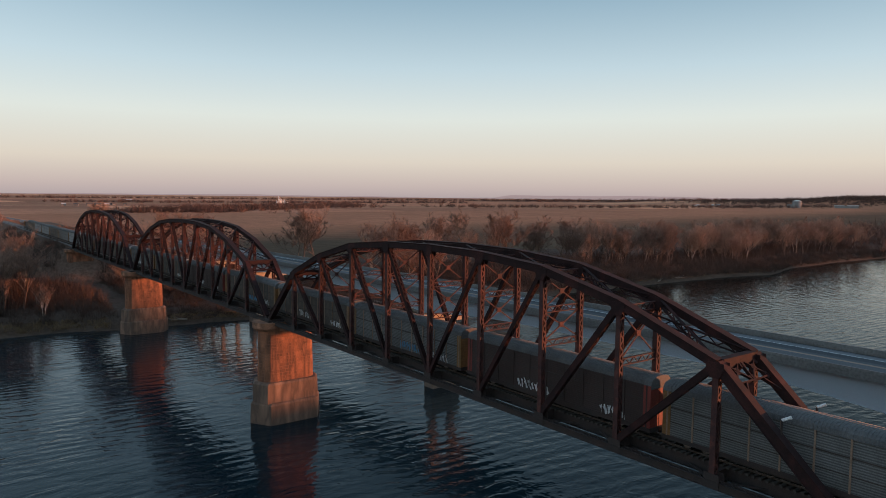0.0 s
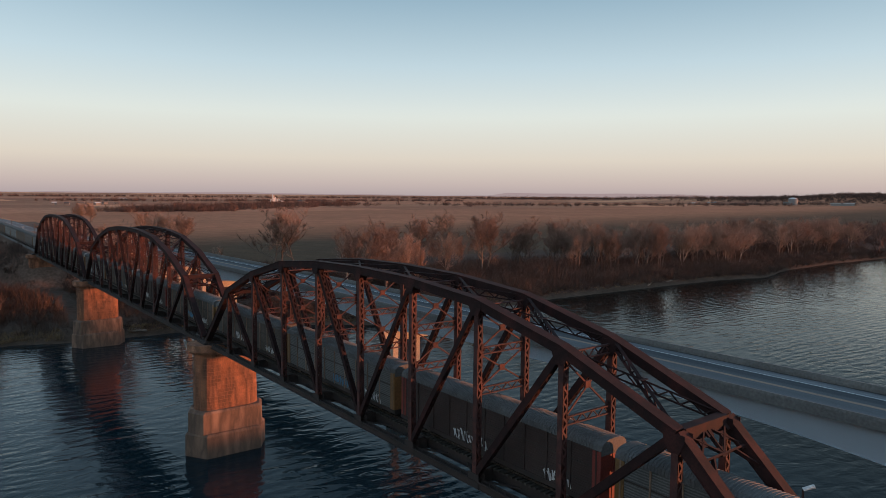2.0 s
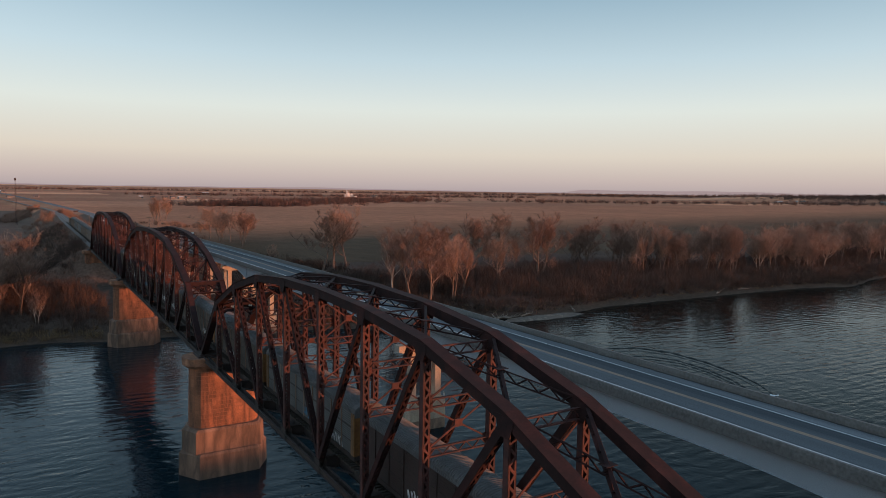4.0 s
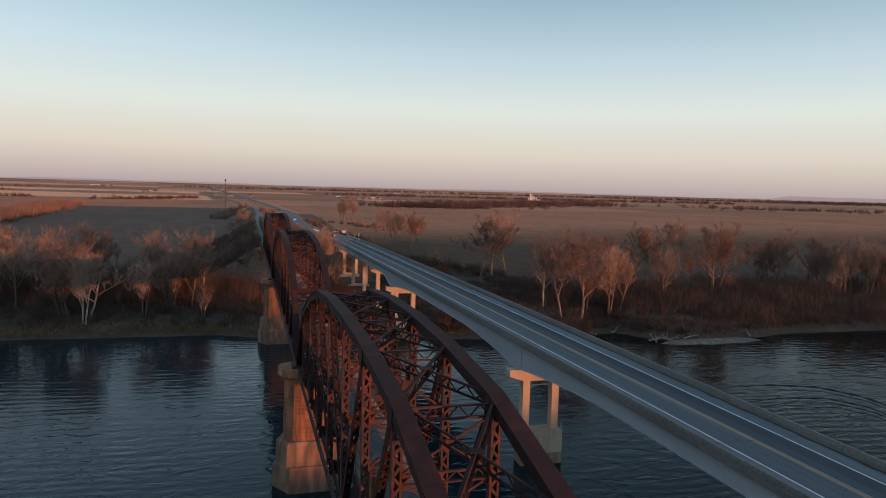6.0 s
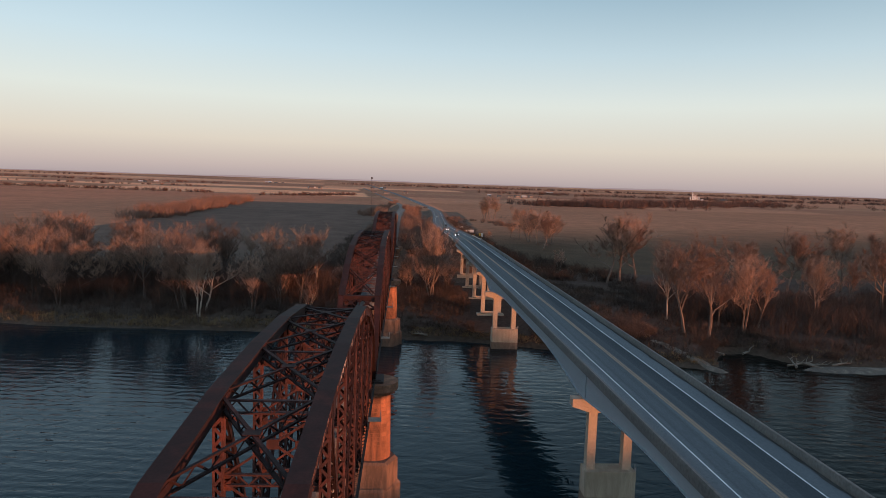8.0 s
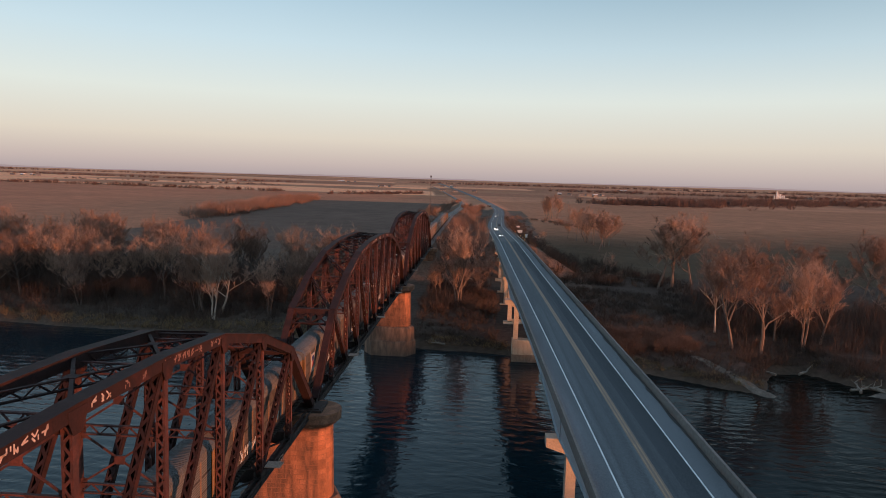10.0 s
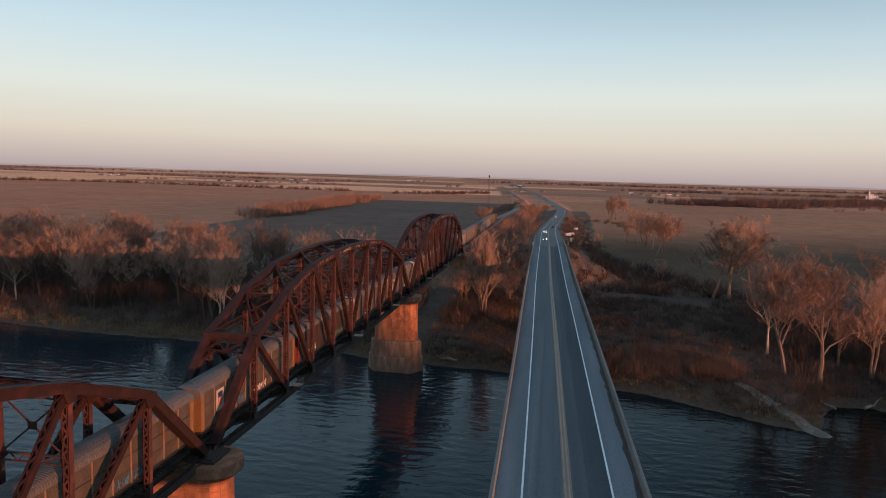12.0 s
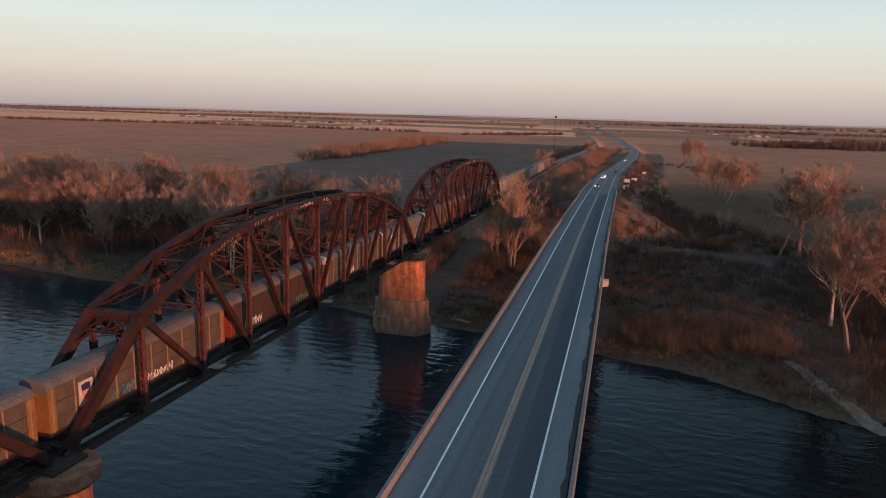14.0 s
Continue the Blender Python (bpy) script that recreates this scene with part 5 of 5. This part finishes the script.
scatter("low_brush", low_brush_mat, np.concatenate([spots_on(2600, (-6, 118), (3, 105), (0.8, 2.8), (0.8, 2.2), 3, clear_of_ways)]), 26, "low dark brush between the bridges and along the bank", "brush", 0.04, 0.6)
scatter("thicket", shaded_brush_mat, np.concatenate([spots_on(800, (-390, -24), (16, 76), (7, 15), (1.0, 3.0), 21, clear_of_ways), spots_on(380, (100, 560), (24, 70), (5, 9), (1.0, 2.5), 22), spots_on(330, (98, 240), (22, 80), (4, 9), (1.2, 2.8), 53)]), 25,
        "tall dark thicket of saplings among the trees", "thicket", 0.045, 0.5, 4)
r = np.random.default_rng(9)
px, py = r.uniform(50, 82, 260), r.uniform(99, 116, 260)
ok = (py < 116 - 0.25 * np.abs(px - 62)) & (py > shore_y(px) + 5)
russet = np.stack([px, py, ground_height(px, py), r.uniform(2.0, 4.2, 260), r.uniform(0.8, 1.8, 260)], 1)[ok]
px, py = r.uniform(4, 30, 120), r.uniform(140, 170, 120)
russet = np.concatenate([russet, np.stack([px, py, ground_height(px, py), r.uniform(1.5, 4, 120), r.uniform(0.8, 2.0, 120)], 1), spots_on(14, (-75, -40), (9, 22), (2, 4), (1, 2.2), 12), spots_on(120, (240, 330), (3, 14), (1.5, 3.0), (0.8, 1.6), 13)])
scatter("russet_brush", red_brush_mat, russet, 50, "russet leafless shrubs near the water", "brush", 0.02, 0.5, 3)
scatter("bank_grass", straw_mat, np.concatenate([spots_on(1500, (-330, -8), (1.2, 7.5), (0.6, 2.0), (0.4, 1.3), 4), spots_on(520, (10, 92), (2.0, 7), (0.4, 1.1), (0.3, 1.0), 5), spots_on(900, (96, 480), (3, 11), (0.4, 1.3), (0.3, 1.1), 6)]), 16,
        "dead straw-coloured grass tufts on the bank", "grass", 0.05, 0.6, 1)
ex, ey = r.uniform(-26, 70, 2600), 205 + 435 * r.uniform(0, 1, 2600) ** 1.3
ok = clear_of_ways(ex, ey) & (np.abs(ex - along(TRACK, ey, 1)) > 6) & (r.uniform(0, 1, 2600) < np.where((ex > 5) & (ex < along(ROAD, ey, 1) - 10), 0.75, 0.5))
bushes = np.stack([ex, ey, ground_height(ex, ey), r.uniform(0.8, 4.2, 2600), r.uniform(0.7, 2.4, 2600)], 1)
between = (ex < along(ROAD, ey, 1))
px, py = r.uniform(4.5, 26, 420), 208 + 330 * r.uniform(0, 1, 420) ** 1.2
ok3 = clear_of_ways(px, py)
flank = np.stack([px, py, ground_height(px, py), r.uniform(2.0, 5.5, 420), r.uniform(0.8, 2.2, 420)], 1)[ok3]
scatter("embankment_brush", twig, np.concatenate([bushes[ok & between], flank]), 26, "pale reddish brush on the railway embankment", "brush", 0.06, 0.5)
px, py = r.uniform(56, 112, 420), r.uniform(205, 330, 420)
ok2 = (px < 66 + 0.42 * (330 - py)) & clear_of_ways(px, py)
slope = np.stack([px, py, ground_height(px, py), r.uniform(1.5, 5.5, 420), r.uniform(1.0, 2.6, 420)], 1)[ok2]
scatter("roadside_brush", low_brush_mat, np.concatenate([bushes[ok & ~between], slope]), 34, "low brown brush on the slope beside the road", "brush", 0.06, 0.7)

# far woods: rows of distant trees along field edges and creeks
far_rows, hedge_rows = [], []
for (x0, y0), (x1, y1), n, deep, h in [((255, 1310), (470, 1330), 260, 70, 16), ((400, 1390), (1050, 1820), 620, 170, 18), ((3080, 1760), (3500, 1000), 1100, 420, 19), ((3420, 1150), (3700, 300), 1000, 420, 19), ((60, 700), (140, 560), 34, 30, 5), ((-232, 540), (-275, 1080), 260, 34, 14), ((-1480, 1330), (-1000, 1500), 200, 26, 9),
                                       ((-1040, 1505), (-430, 1465), 150, 34, 10), ((-300, 1400), (-120, 1640), 110, 34, 9), ((-2600, 2450), (-700, 2600), 330, 60, 11), ((-1300, 2000), (-600, 2060), 60, 30, 8), ((-40, 720), (-18, 1000), 70, 16, 8), ((12, 640), (25, 1000), 60, 14, 7),
                                       ((300, 2500), (1900, 2300), 420, 120, 14), ((1300, 1700), (3600, 900), 600, 200, 15),
                                       ((-300, 3300), (900, 3400), 260, 100, 13), ((900, 3300), (3300, 2500), 520, 160, 15), ((560, 150), (1900, 210), 620, 110, 17), ((-1900, 260), (-360, 190), 520, 90, 18), ((-3600, 2900), (-1500, 3500), 240, 120, 13), ((2500, 2700), (4300, 1500), 600, 300, 22)]:
    t = r.uniform(0, 1, n)
    x, y = x0 + (x1 - x0) * t + r.normal(0, deep / 3, n), y0 + (y1 - y0) * t + r.normal(0, deep / 2.4, n)
    (hedge_rows if max(abs(x0), abs(x1)) < 800 and y0 < 1000 else far_rows).append(np.stack([x, y, ground_height(x, y), r.uniform(0.4, 0.95, n) * h, r.uniform(0.25, 0.42, n) * h], 1))
far, hedge = np.concatenate(far_rows), np.concatenate(hedge_rows)
scatter("far_woods", far_twig, far, 18, "distant bare woods and hedgerows on the plain", "woods", 0.34, 0.6, 3)
scatter("hedgerow", twig, hedge, 44, "leafless brown hedgerows between the fields", "hedgerow", 0.16, 0.6, 3)

# woods on the near bank, unseen behind the camera's way
# grove added to block the sun, its heights set along x with lit gaps
shade_wood = np.stack([r.uniform(205, 760, 1000), -199 - 6 * r.uniform(0, 1, 1000)], 1)
tz_ = ground_height(shade_wood[:, 0], shade_wood[:, 1])
shade_wood = np.column_stack([shade_wood, tz_, np.interp(shade_wood[:, 0], [205, 240, 274, 282, 313, 318, 346, 350, 356, 360, 373, 376, 395, 398, 408, 411, 436, 760], [13, 14, 14.5, 20, 20, 32, 32, 22, 22, 32, 32, 19.5, 19.5, 27, 27, 20, 20, 20]) - tz_ + r.uniform(-1.2, 1.5, 1000), r.uniform(1.2, 2.6, 1000)])
nx_, ny_ = r.uniform(-700, 900, 900), -196 - 90 * r.uniform(0, 1, 900)
ok = (np.abs(nx_) > 9) & (np.abs(nx_ - along(ROAD, ny_, 1)) > 14)
scatter("near_bank_woods", bark, np.concatenate([np.stack([nx_, ny_, ground_height(nx_, ny_), r.uniform(3, 8, 900), r.uniform(1.5, 4, 900)], 1)[ok]]), 26, "bare woods on the near bank", "woods", 0.2, 0.3, 3)
scatter("near_bank_grove", bark, shade_wood, 40, "unseen tall bare grove added to shade the far bank and pier feet", "woods", 0.42, 0.25, 3)

# ---- bank details ----
dike, rr = Shape(), random.Random(8)
rows_ = 40
for i in range(rows_):
    f = i / (rows_ - 1)
    x, y = 78.6 + 12.2 * f - 0.5 * math.sin(3 * f), 105 - 28.5 * f
    z = max(float(ground_height(x, y)), 1.5 - 1.1 * f)
    for o, dz in ((-2.2, -0.9), (-1.1, 0.12), (-0.4, 0.22), (0.4, 0.24), (1.1, 0.10), (2.2, -0.9)):
        dike.v.append((x + o * 0.92 + rr.uniform(-0.12, 0.12), y + o * 0.39 + rr.uniform(-0.12, 0.12), z + dz + rr.uniform(-0.03, 0.03)))
    if i:
        dike.f += [((i - 1) * 6 + j, (i - 1) * 6 + j + 1, i * 6 + j + 1, i * 6 + j) for j in range(5)]
k = len(dike.v) - 6
dike.v += [(p[0] + 1.4, p[1] - 3.2, -0.6) for p in dike.v[k:]]
dike.f += [(k + j, k + j + 1, k + j + 7, k + j + 6) for j in range(5)]
for i in range(60):
    f = rr.random() * 0.93
    x, y = 78.6 + 12.2 * f + rr.uniform(-1.7, 1.7), 105 - 28.5 * f + rr.uniform(-1.6, 1.6)
    s_ = rr.uniform(0.08, 0.2)
    m = Matrix.Translation((x, y, max(float(ground_height(x, y)), 1.3 - 1.1 * f) + 0.05)) @ Euler((rr.random(), rr.random(), rr.random() * 3)).to_matrix().to_4x4()
    dike.box(-s_, s_, -s_ * 0.7, s_ * 0.7, -0.3, s_ * 0.6, m)
tagged(part("stone_dike", dike, rock_mat, smooth=True), "low pale rubble dike running out into the river", "dike", kind="stuff")

sandbar = Shape()
n = 26
ring = [(134 + 19 * math.cos(2 * math.pi * i / n) * (1 + 0.12 * math.sin(3.1 * i)), 79.0 + 3.6 * math.sin(2 * math.pi * i / n) * (1 + 0.2 * math.cos(2.3 * i))) for i in range(n)]
sandbar.add([(x, y, -0.3) for x, y in ring] + [(134 + (x - 134) * 0.8, 80 + (y - 79) * 0.7, 0.55) for x, y in ring] + [(134, 80.4, 0.9)],
            [(i, (i + 1) % n, n + (i + 1) % n, n + i) for i in range(n)] + [(n + i, n + (i + 1) % n, 2 * n) for i in range(n)])
tagged(part("sandbar", sandbar, rock_mat, smooth=True), "pale sand and gravel bar at the water's edge", "sandbar", kind="structure")


def drift_log(x, y, length, turn, seed):
    rr = random.Random(seed)
    log = thing("driftwood_log", "bleached driftwood log with broken limbs on the bank", "driftwood", pose(x, y, max(0.3, float(ground_height(x, y))) + 0.3, 0, 0, turn), "driftwood on the bank")
    pts = [Vector((-length / 2 + length * i / 4, rr.gauss(0, 0.15), 0.15 * i * rr.random())) for i in range(5)]
    part("stem", Shape().tube(pts, [0.34, 0.3, 0.26, 0.2, 0.12], 7), wood_mat, log)
    for i in range(4):
        p = pts[1 + i % 4]
        q = p + Vector((rr.uniform(0.3, 1.6), rr.uniform(-1.3, 1.3), rr.uniform(0.3, 1.5)))
        part("limb", Shape().tube([p, p.lerp(q, 0.5) + Vector((0, 0, 0.1)), q], [0.12, 0.09, 0.03], 5), wood_mat, log)


for i, (x, y, l, t) in enumerate([(117, 83.5, 9, 20), (119, 82, 7, 130), (115.5, 84, 8, 75), (121, 83, 6, -30), (128, 82, 6, 10), (108, 96, 5, 40), (152, 84, 6, 60), (244, 88, 7, 20), (262, 88, 6, -15), (12, 107.5, 5, 160), (98, 94, 5, 120)]):
    drift_log(x, y, l, t, i)


rubble, rr = Shape(), random.Random(31)
for i in range(230):
    f = rr.random()
    x, y = 68 + 30 * f + rr.gauss(0, 0.5), 254 - 26 * f + 3 * math.sin(5 * f) + rr.gauss(0, 0.7 if f > 0.25 else 1.6)
    w = rr.uniform(0.15, 0.5)
    m = Matrix.Translation((x, y, float(ground_height(x, y)) + 0.1 * w)) @ Euler((rr.random(), rr.random(), rr.random() * 3)).to_matrix().to_4x4()
    rubble.box(-w, w, -w * 0.7, w * 0.7, -w * 0.4, w * 0.5, m)
tagged(part("rubble_line", rubble, rock_mat), "line of pale rubble lying in the brush", "rubble", kind="stuff")

# ---- road furniture ----
def utility_pole(x, y, h=11.5):
    p = thing("utility_pole", "weathered timber utility pole with one crossarm", "utility pole", pose(x, y, float(ground_height(x, y))), "utility poles")
    part("pole", Shape().tube([(0, 0, -0.5), (0, 0, h)], [0.19, 0.13], 8), pole_mat, p)
    part("crossarm", Shape().box(-1.2, 1.2, -0.06, 0.06, h - 0.9, h - 0.76), pole_mat, p)
    for dx in (-1.05, -0.4, 0.4, 1.05):
        part("insulator", Shape().tube([(dx, 0, h - 0.76), (dx, 0, h - 0.55)], [0.05, 0.035], 6), glass_dark, p)


for x, y in ((26.4, 252), (22.5, 320), (21, 400), (20, 520)):
    utility_pole(x, y)


def sign_board(x, y, wide, tall, mat, words):
    z = float(ground_height(x, y))
    sgn = thing("road_sign", words, "road sign", pose(x, y, z), "roadside signs")
    part("panel", Shape().box(-wide / 2, wide / 2, -0.03, 0.03, 1.6, 1.6 + tall), mat, sgn)
    for dx in (-wide / 3, wide / 3):
        part("post", Shape().box(dx - 0.05, dx + 0.05, 0.03, 0.12, -0.3, 1.6 + tall), pole_mat, sgn)


sign_board(46, 305, 2.6, 1.6, white_metal, "white blank-backed road sign on two posts")
sign_board(49.5, 372, 3.0, 1.4, white_metal, "white blank-backed road sign on two posts")
sign_board(46.8, 268, 1.2, 1.6, yellow_mat, "yellow roadside warning sign on posts")
sign_board(45.6, 246, 1.1, 1.8, white_metal, "small white roadside marker board")
sign_board(57, 520, 3.0, 1.6, white_metal, "white blank-backed road sign on two posts")


def drum(x, y):
    d = thing("traffic_drum", "orange and white construction traffic drum", "traffic drum", pose(x, y, float(ground_height(x, y))), "traffic drums by the road")
    part("body", Shape().tube([(0, 0, 0.1), (0, 0, 0.95)], [0.3, 0.25], 10), orange_mat, d)
    part("base", Shape().tube([(0, 0, 0), (0, 0, 0.1)], [0.4, 0.38], 10), tyre_mat, d)
    part("stripe", Shape().tube([(0, 0, 0.4), (0, 0, 0.58)], [0.295, 0.29], 10), white_metal, d)


for x, y in ((44.3, 238), (44.4, 254), (44.6, 276), (44.2, 318), (45, 340)):
    drum(x, y)


def guard_rail(points):
    g = thing("guard_rail", "galvanised steel guard rail on posts", "guard rail", None, "guard rails")
    for (x0, y0), (x1, y1) in zip(points, points[1:]):
        z0, z1 = [float(along(ROAD, y, 2)) + 0.55 for y in (y0, y1)]
        part("beam", Shape().bar((x0, y0, z0), (x1, y1, z1), 0.06, 0.32, (1, 0, 0)), white_metal, g)
        part("post", Shape().box(x0 - 0.07, x0 + 0.07, y0 - 0.07, y0 + 0.07, z0 - 1.4, z0 + 0.1), pole_mat, g)


guard_rail([(float(along(ROAD, y, 1)) - 6.6, y) for y in range(226, 300, 8)])
guard_rail([(float(along(ROAD, y, 1)) + 6.7, y) for y in range(226, 268, 8)])


def car(x, y, turn, paint, words):
    c = thing("car", words, "car", pose(x, y, float(along(ROAD, y, 2)) + 0.04, 0, 0, turn), "cars on the highway")
    prof = [(-2.25, 0.35), (-2.25, 0.85), (-1.3, 1.0), (-0.7, 1.45), (0.9, 1.48), (1.7, 1.05), (2.25, 0.95), (2.25, 0.35)]
    n = len(prof)
    body = Shape().add([(sx * (0.9 if z < 1.2 else 0.72), y_, z) for sx in (-1, 1) for y_, z in prof], [tuple(range(n)), tuple(range(2 * n - 1, n - 1, -1))] + [(i, n + i, n + (i + 1) % n, (i + 1) % n) for i in range(n)])
    b = part("body", body, paint, c)
    part("windscreen", Shape().add([(-0.72, -1.26, 1.05), (0.72, -1.26, 1.05), (0.62, -0.76, 1.43), (-0.62, -0.76, 1.43)], [(0, 1, 2, 3)]), glass_dark, b)
    for sx in (-1, 1):
        part("side_window", Shape().box(sx * 0.80 - 0.03, sx * 0.80 + 0.03, -0.6, 1.1, 1.06, 1.38), glass_dark, b)
        part("headlight", Shape().box(sx * 0.65 - 0.16, sx * 0.65 + 0.16, -2.30, -2.24, 0.62, 0.8), head_lamp, b)
        for y_ in (-1.4, 1.4):
            part("wheel", Shape().tube([(sx * 0.78, y_, 0.33), (sx * 0.93, y_, 0.33)], [0.33, 0.33], 12), tyre_mat, c)


paint_dark = material("dark car paint", (0.03, 0.035, 0.04), 0.3, 0.3)
paint_white = material("white car paint", (0.7, 0.7, 0.7), 0.3)
for dx, y, turn, paint, words in ((-1.9, 262, 1, paint_dark, "dark car with lit headlights driving on the highway"), (-1.9, 335, 0, paint_white, "white car with lit headlights driving on the highway"),
                                  (-1.9, 352, 0, paint_dark, "dark car with lit headlights driving on the highway"), (1.9, 420, 180, paint_dark, "dark car driving away on the highway"), (-1.9, 640, -4, paint_white, "white car with lit headlights driving on the highway")):
    car(float(along(ROAD, y, 1)) + dx, y, turn, paint, words)


def flood_light(x, y, z, turn):
    f = thing("flood_light", "white camera-shaped flood light on a short post", "flood light", pose(x, y, z, 0, 0, turn), "flood lights by the track")
    part("post", Shape().box(-0.06, 0.06, -0.06, 0.06, 0.2, 1.5), dark_steel, f)
    part("housing", Shape().tube([(0, 0.1, 1.5), (0.7, 0.1, 1.75)], [0.09, 0.15], 8).tube([(0, -0.1, 1.5), (0.4, -0.1, 1.7)], [0.07, 0.1], 8), white_metal, f)


flood_light(-HALF, -95.9, 23.95, -50)
flood_light(HALF, -95.9, 23.95, -50)

# ---- far buildings ----
elev = thing("grain_elevator", "white concrete grain elevator far across the fields", "grain elevator", pose(1038, 2316, float(ground_height(1038, 2316))) @ Matrix.Scale(0.6, 4))
for x, h, r_ in ((-27, 16, 4.2), (-7, 24, 4.6), (3, 24, 4.6), (14, 17, 4.2), (26, 17, 4.2)):
    silo = part("silo", Shape().tube([(x, 0, 0), (x, 0, h)], [r_, r_], 14), silo_mat, elev)
    part("cone", Shape().tube([(x, 0, h), (x, 0, h + 2.6)], [r_ + 0.2, 0.4], 14), white_metal, silo)
part("head_house", Shape().box(-17, -11.5, -4, 4, 0, 38).box(-15.8, -12.8, -2, 2, 38, 46), silo_mat, elev)
part("conveyor", Shape().bar((-12, 0, 34), (3, 0, 27.5), 1.4, 1.4).bar((3, 0, 27.5), (27, 0, 20.5), 1.2, 1.2), white_metal, elev)
part("shed", Shape().box(36, 52, -6, 6, 0, 7), white_metal, elev)
mast = thing("radio_mast", "tall thin dark lattice mast beside the far railway", "mast", pose(-31.5, 675, float(ground_height(-31.5, 675))))
for dx, dy in ((-0.8, -0.8), (0.8, -0.8), (0, 0.8)):
    part("leg", Shape().tube([(dx, dy, 0), (dx * 0.5, dy * 0.5, 44)], [0.09, 0.06], 5), dark_steel, mast)
part("antenna", Shape().box(-0.8, -0.5, -0.6, 0.6, 43, 45.2).box(0.5, 0.8, -0.6, 0.6, 43, 45.2).box(-0.6, 0.6, -0.8, -0.5, 43, 45.2), dark_steel, mast)
s = Shape()
for i in range(22):
    k0, k1 = 0.8 - 0.4 * i / 22, 0.8 - 0.4 * (i + 1) / 22
    s.bar((-k0 if i % 2 else k0, -k0, i * 2), (k1 if i % 2 else -k1, -k1, i * 2 + 2), 0.05, 0.05)
part("lacing", s, dark_steel, mast)


def farmhouse(x, y, w, d, h, turn, mat):
    z = float(ground_height(x, y))
    f = thing("farm_building", "small weathered farm building with a gable roof", "farm building", pose(x, y, z, 0, 0, turn), "far farm buildings")
    part("wall", Shape().box(-w / 2, w / 2, -d / 2, d / 2, -1, h), mat, f)
    part("roof", Shape().add([(sx * (w / 2 + 0.5), sy * (d / 2 + 0.5), h) for sx in (-1, 1) for sy in (-1, 1)] + [(sx * (w / 2 + 0.5), 0, h + d * 0.3) for sx in (-1, 1)],
                            [(0, 2, 5, 4), (1, 4, 5, 3), (0, 4, 1), (2, 3, 5), (0, 1, 3, 2)]), white_metal if int(w * 7) % 3 == 0 else roof_mat, f)
    for i in range(3):
        part("window", Shape().box(-w / 3 + i * w / 3 - 0.6, -w / 3 + i * w / 3 + 0.6, -d / 2 - 0.05, -d / 2, h * 0.35, h * 0.75), glass_dark, f)


rb = random.Random(3)
for x, y, n in ((310, 1900, 4), (360, 1960, 3), (-330, 2250, 5), (-900, 2400, 5), (-1500, 2200, 5), (-100, 2600, 4), (1180, 2330, 3), (-40, 1900, 3), (2450, 1480, 3), (2700, 1500, 3), (-560, 3000, 4), (620, 2700, 3)):
    for i in range(n):
        farmhouse(x + rb.uniform(-60, 60), y + rb.uniform(-30, 30), rb.uniform(8, 17), rb.uniform(7, 10), rb.uniform(3, 5), rb.uniform(-25, 25), house_mat)
tank = thing("hillside_building", "pale round building with low annexes under the wooded hill", "building", pose(2660, 1169, float(ground_height(2660, 1169)), 0, 0, -64.6))
part("wall", Shape().tube([(0, 0, -2), (0, 0, 25)], [16, 16], 18), house_pale, tank)
part("roof", Shape().tube([(0, 0, 25), (0, 0, 30)], [17, 3], 18), white_metal, tank)
part("annex", Shape().box(-34, -15, -9, 9, -2, 13), house_pale, tank)
part("annex", Shape().box(128, 205, -10, 10, -2, 9), house_pale, tank)
part("annex_roof", Shape().box(126, 160, -11, 11, 9, 11).box(170, 207, -11, 11, 9, 12), white_metal, tank)
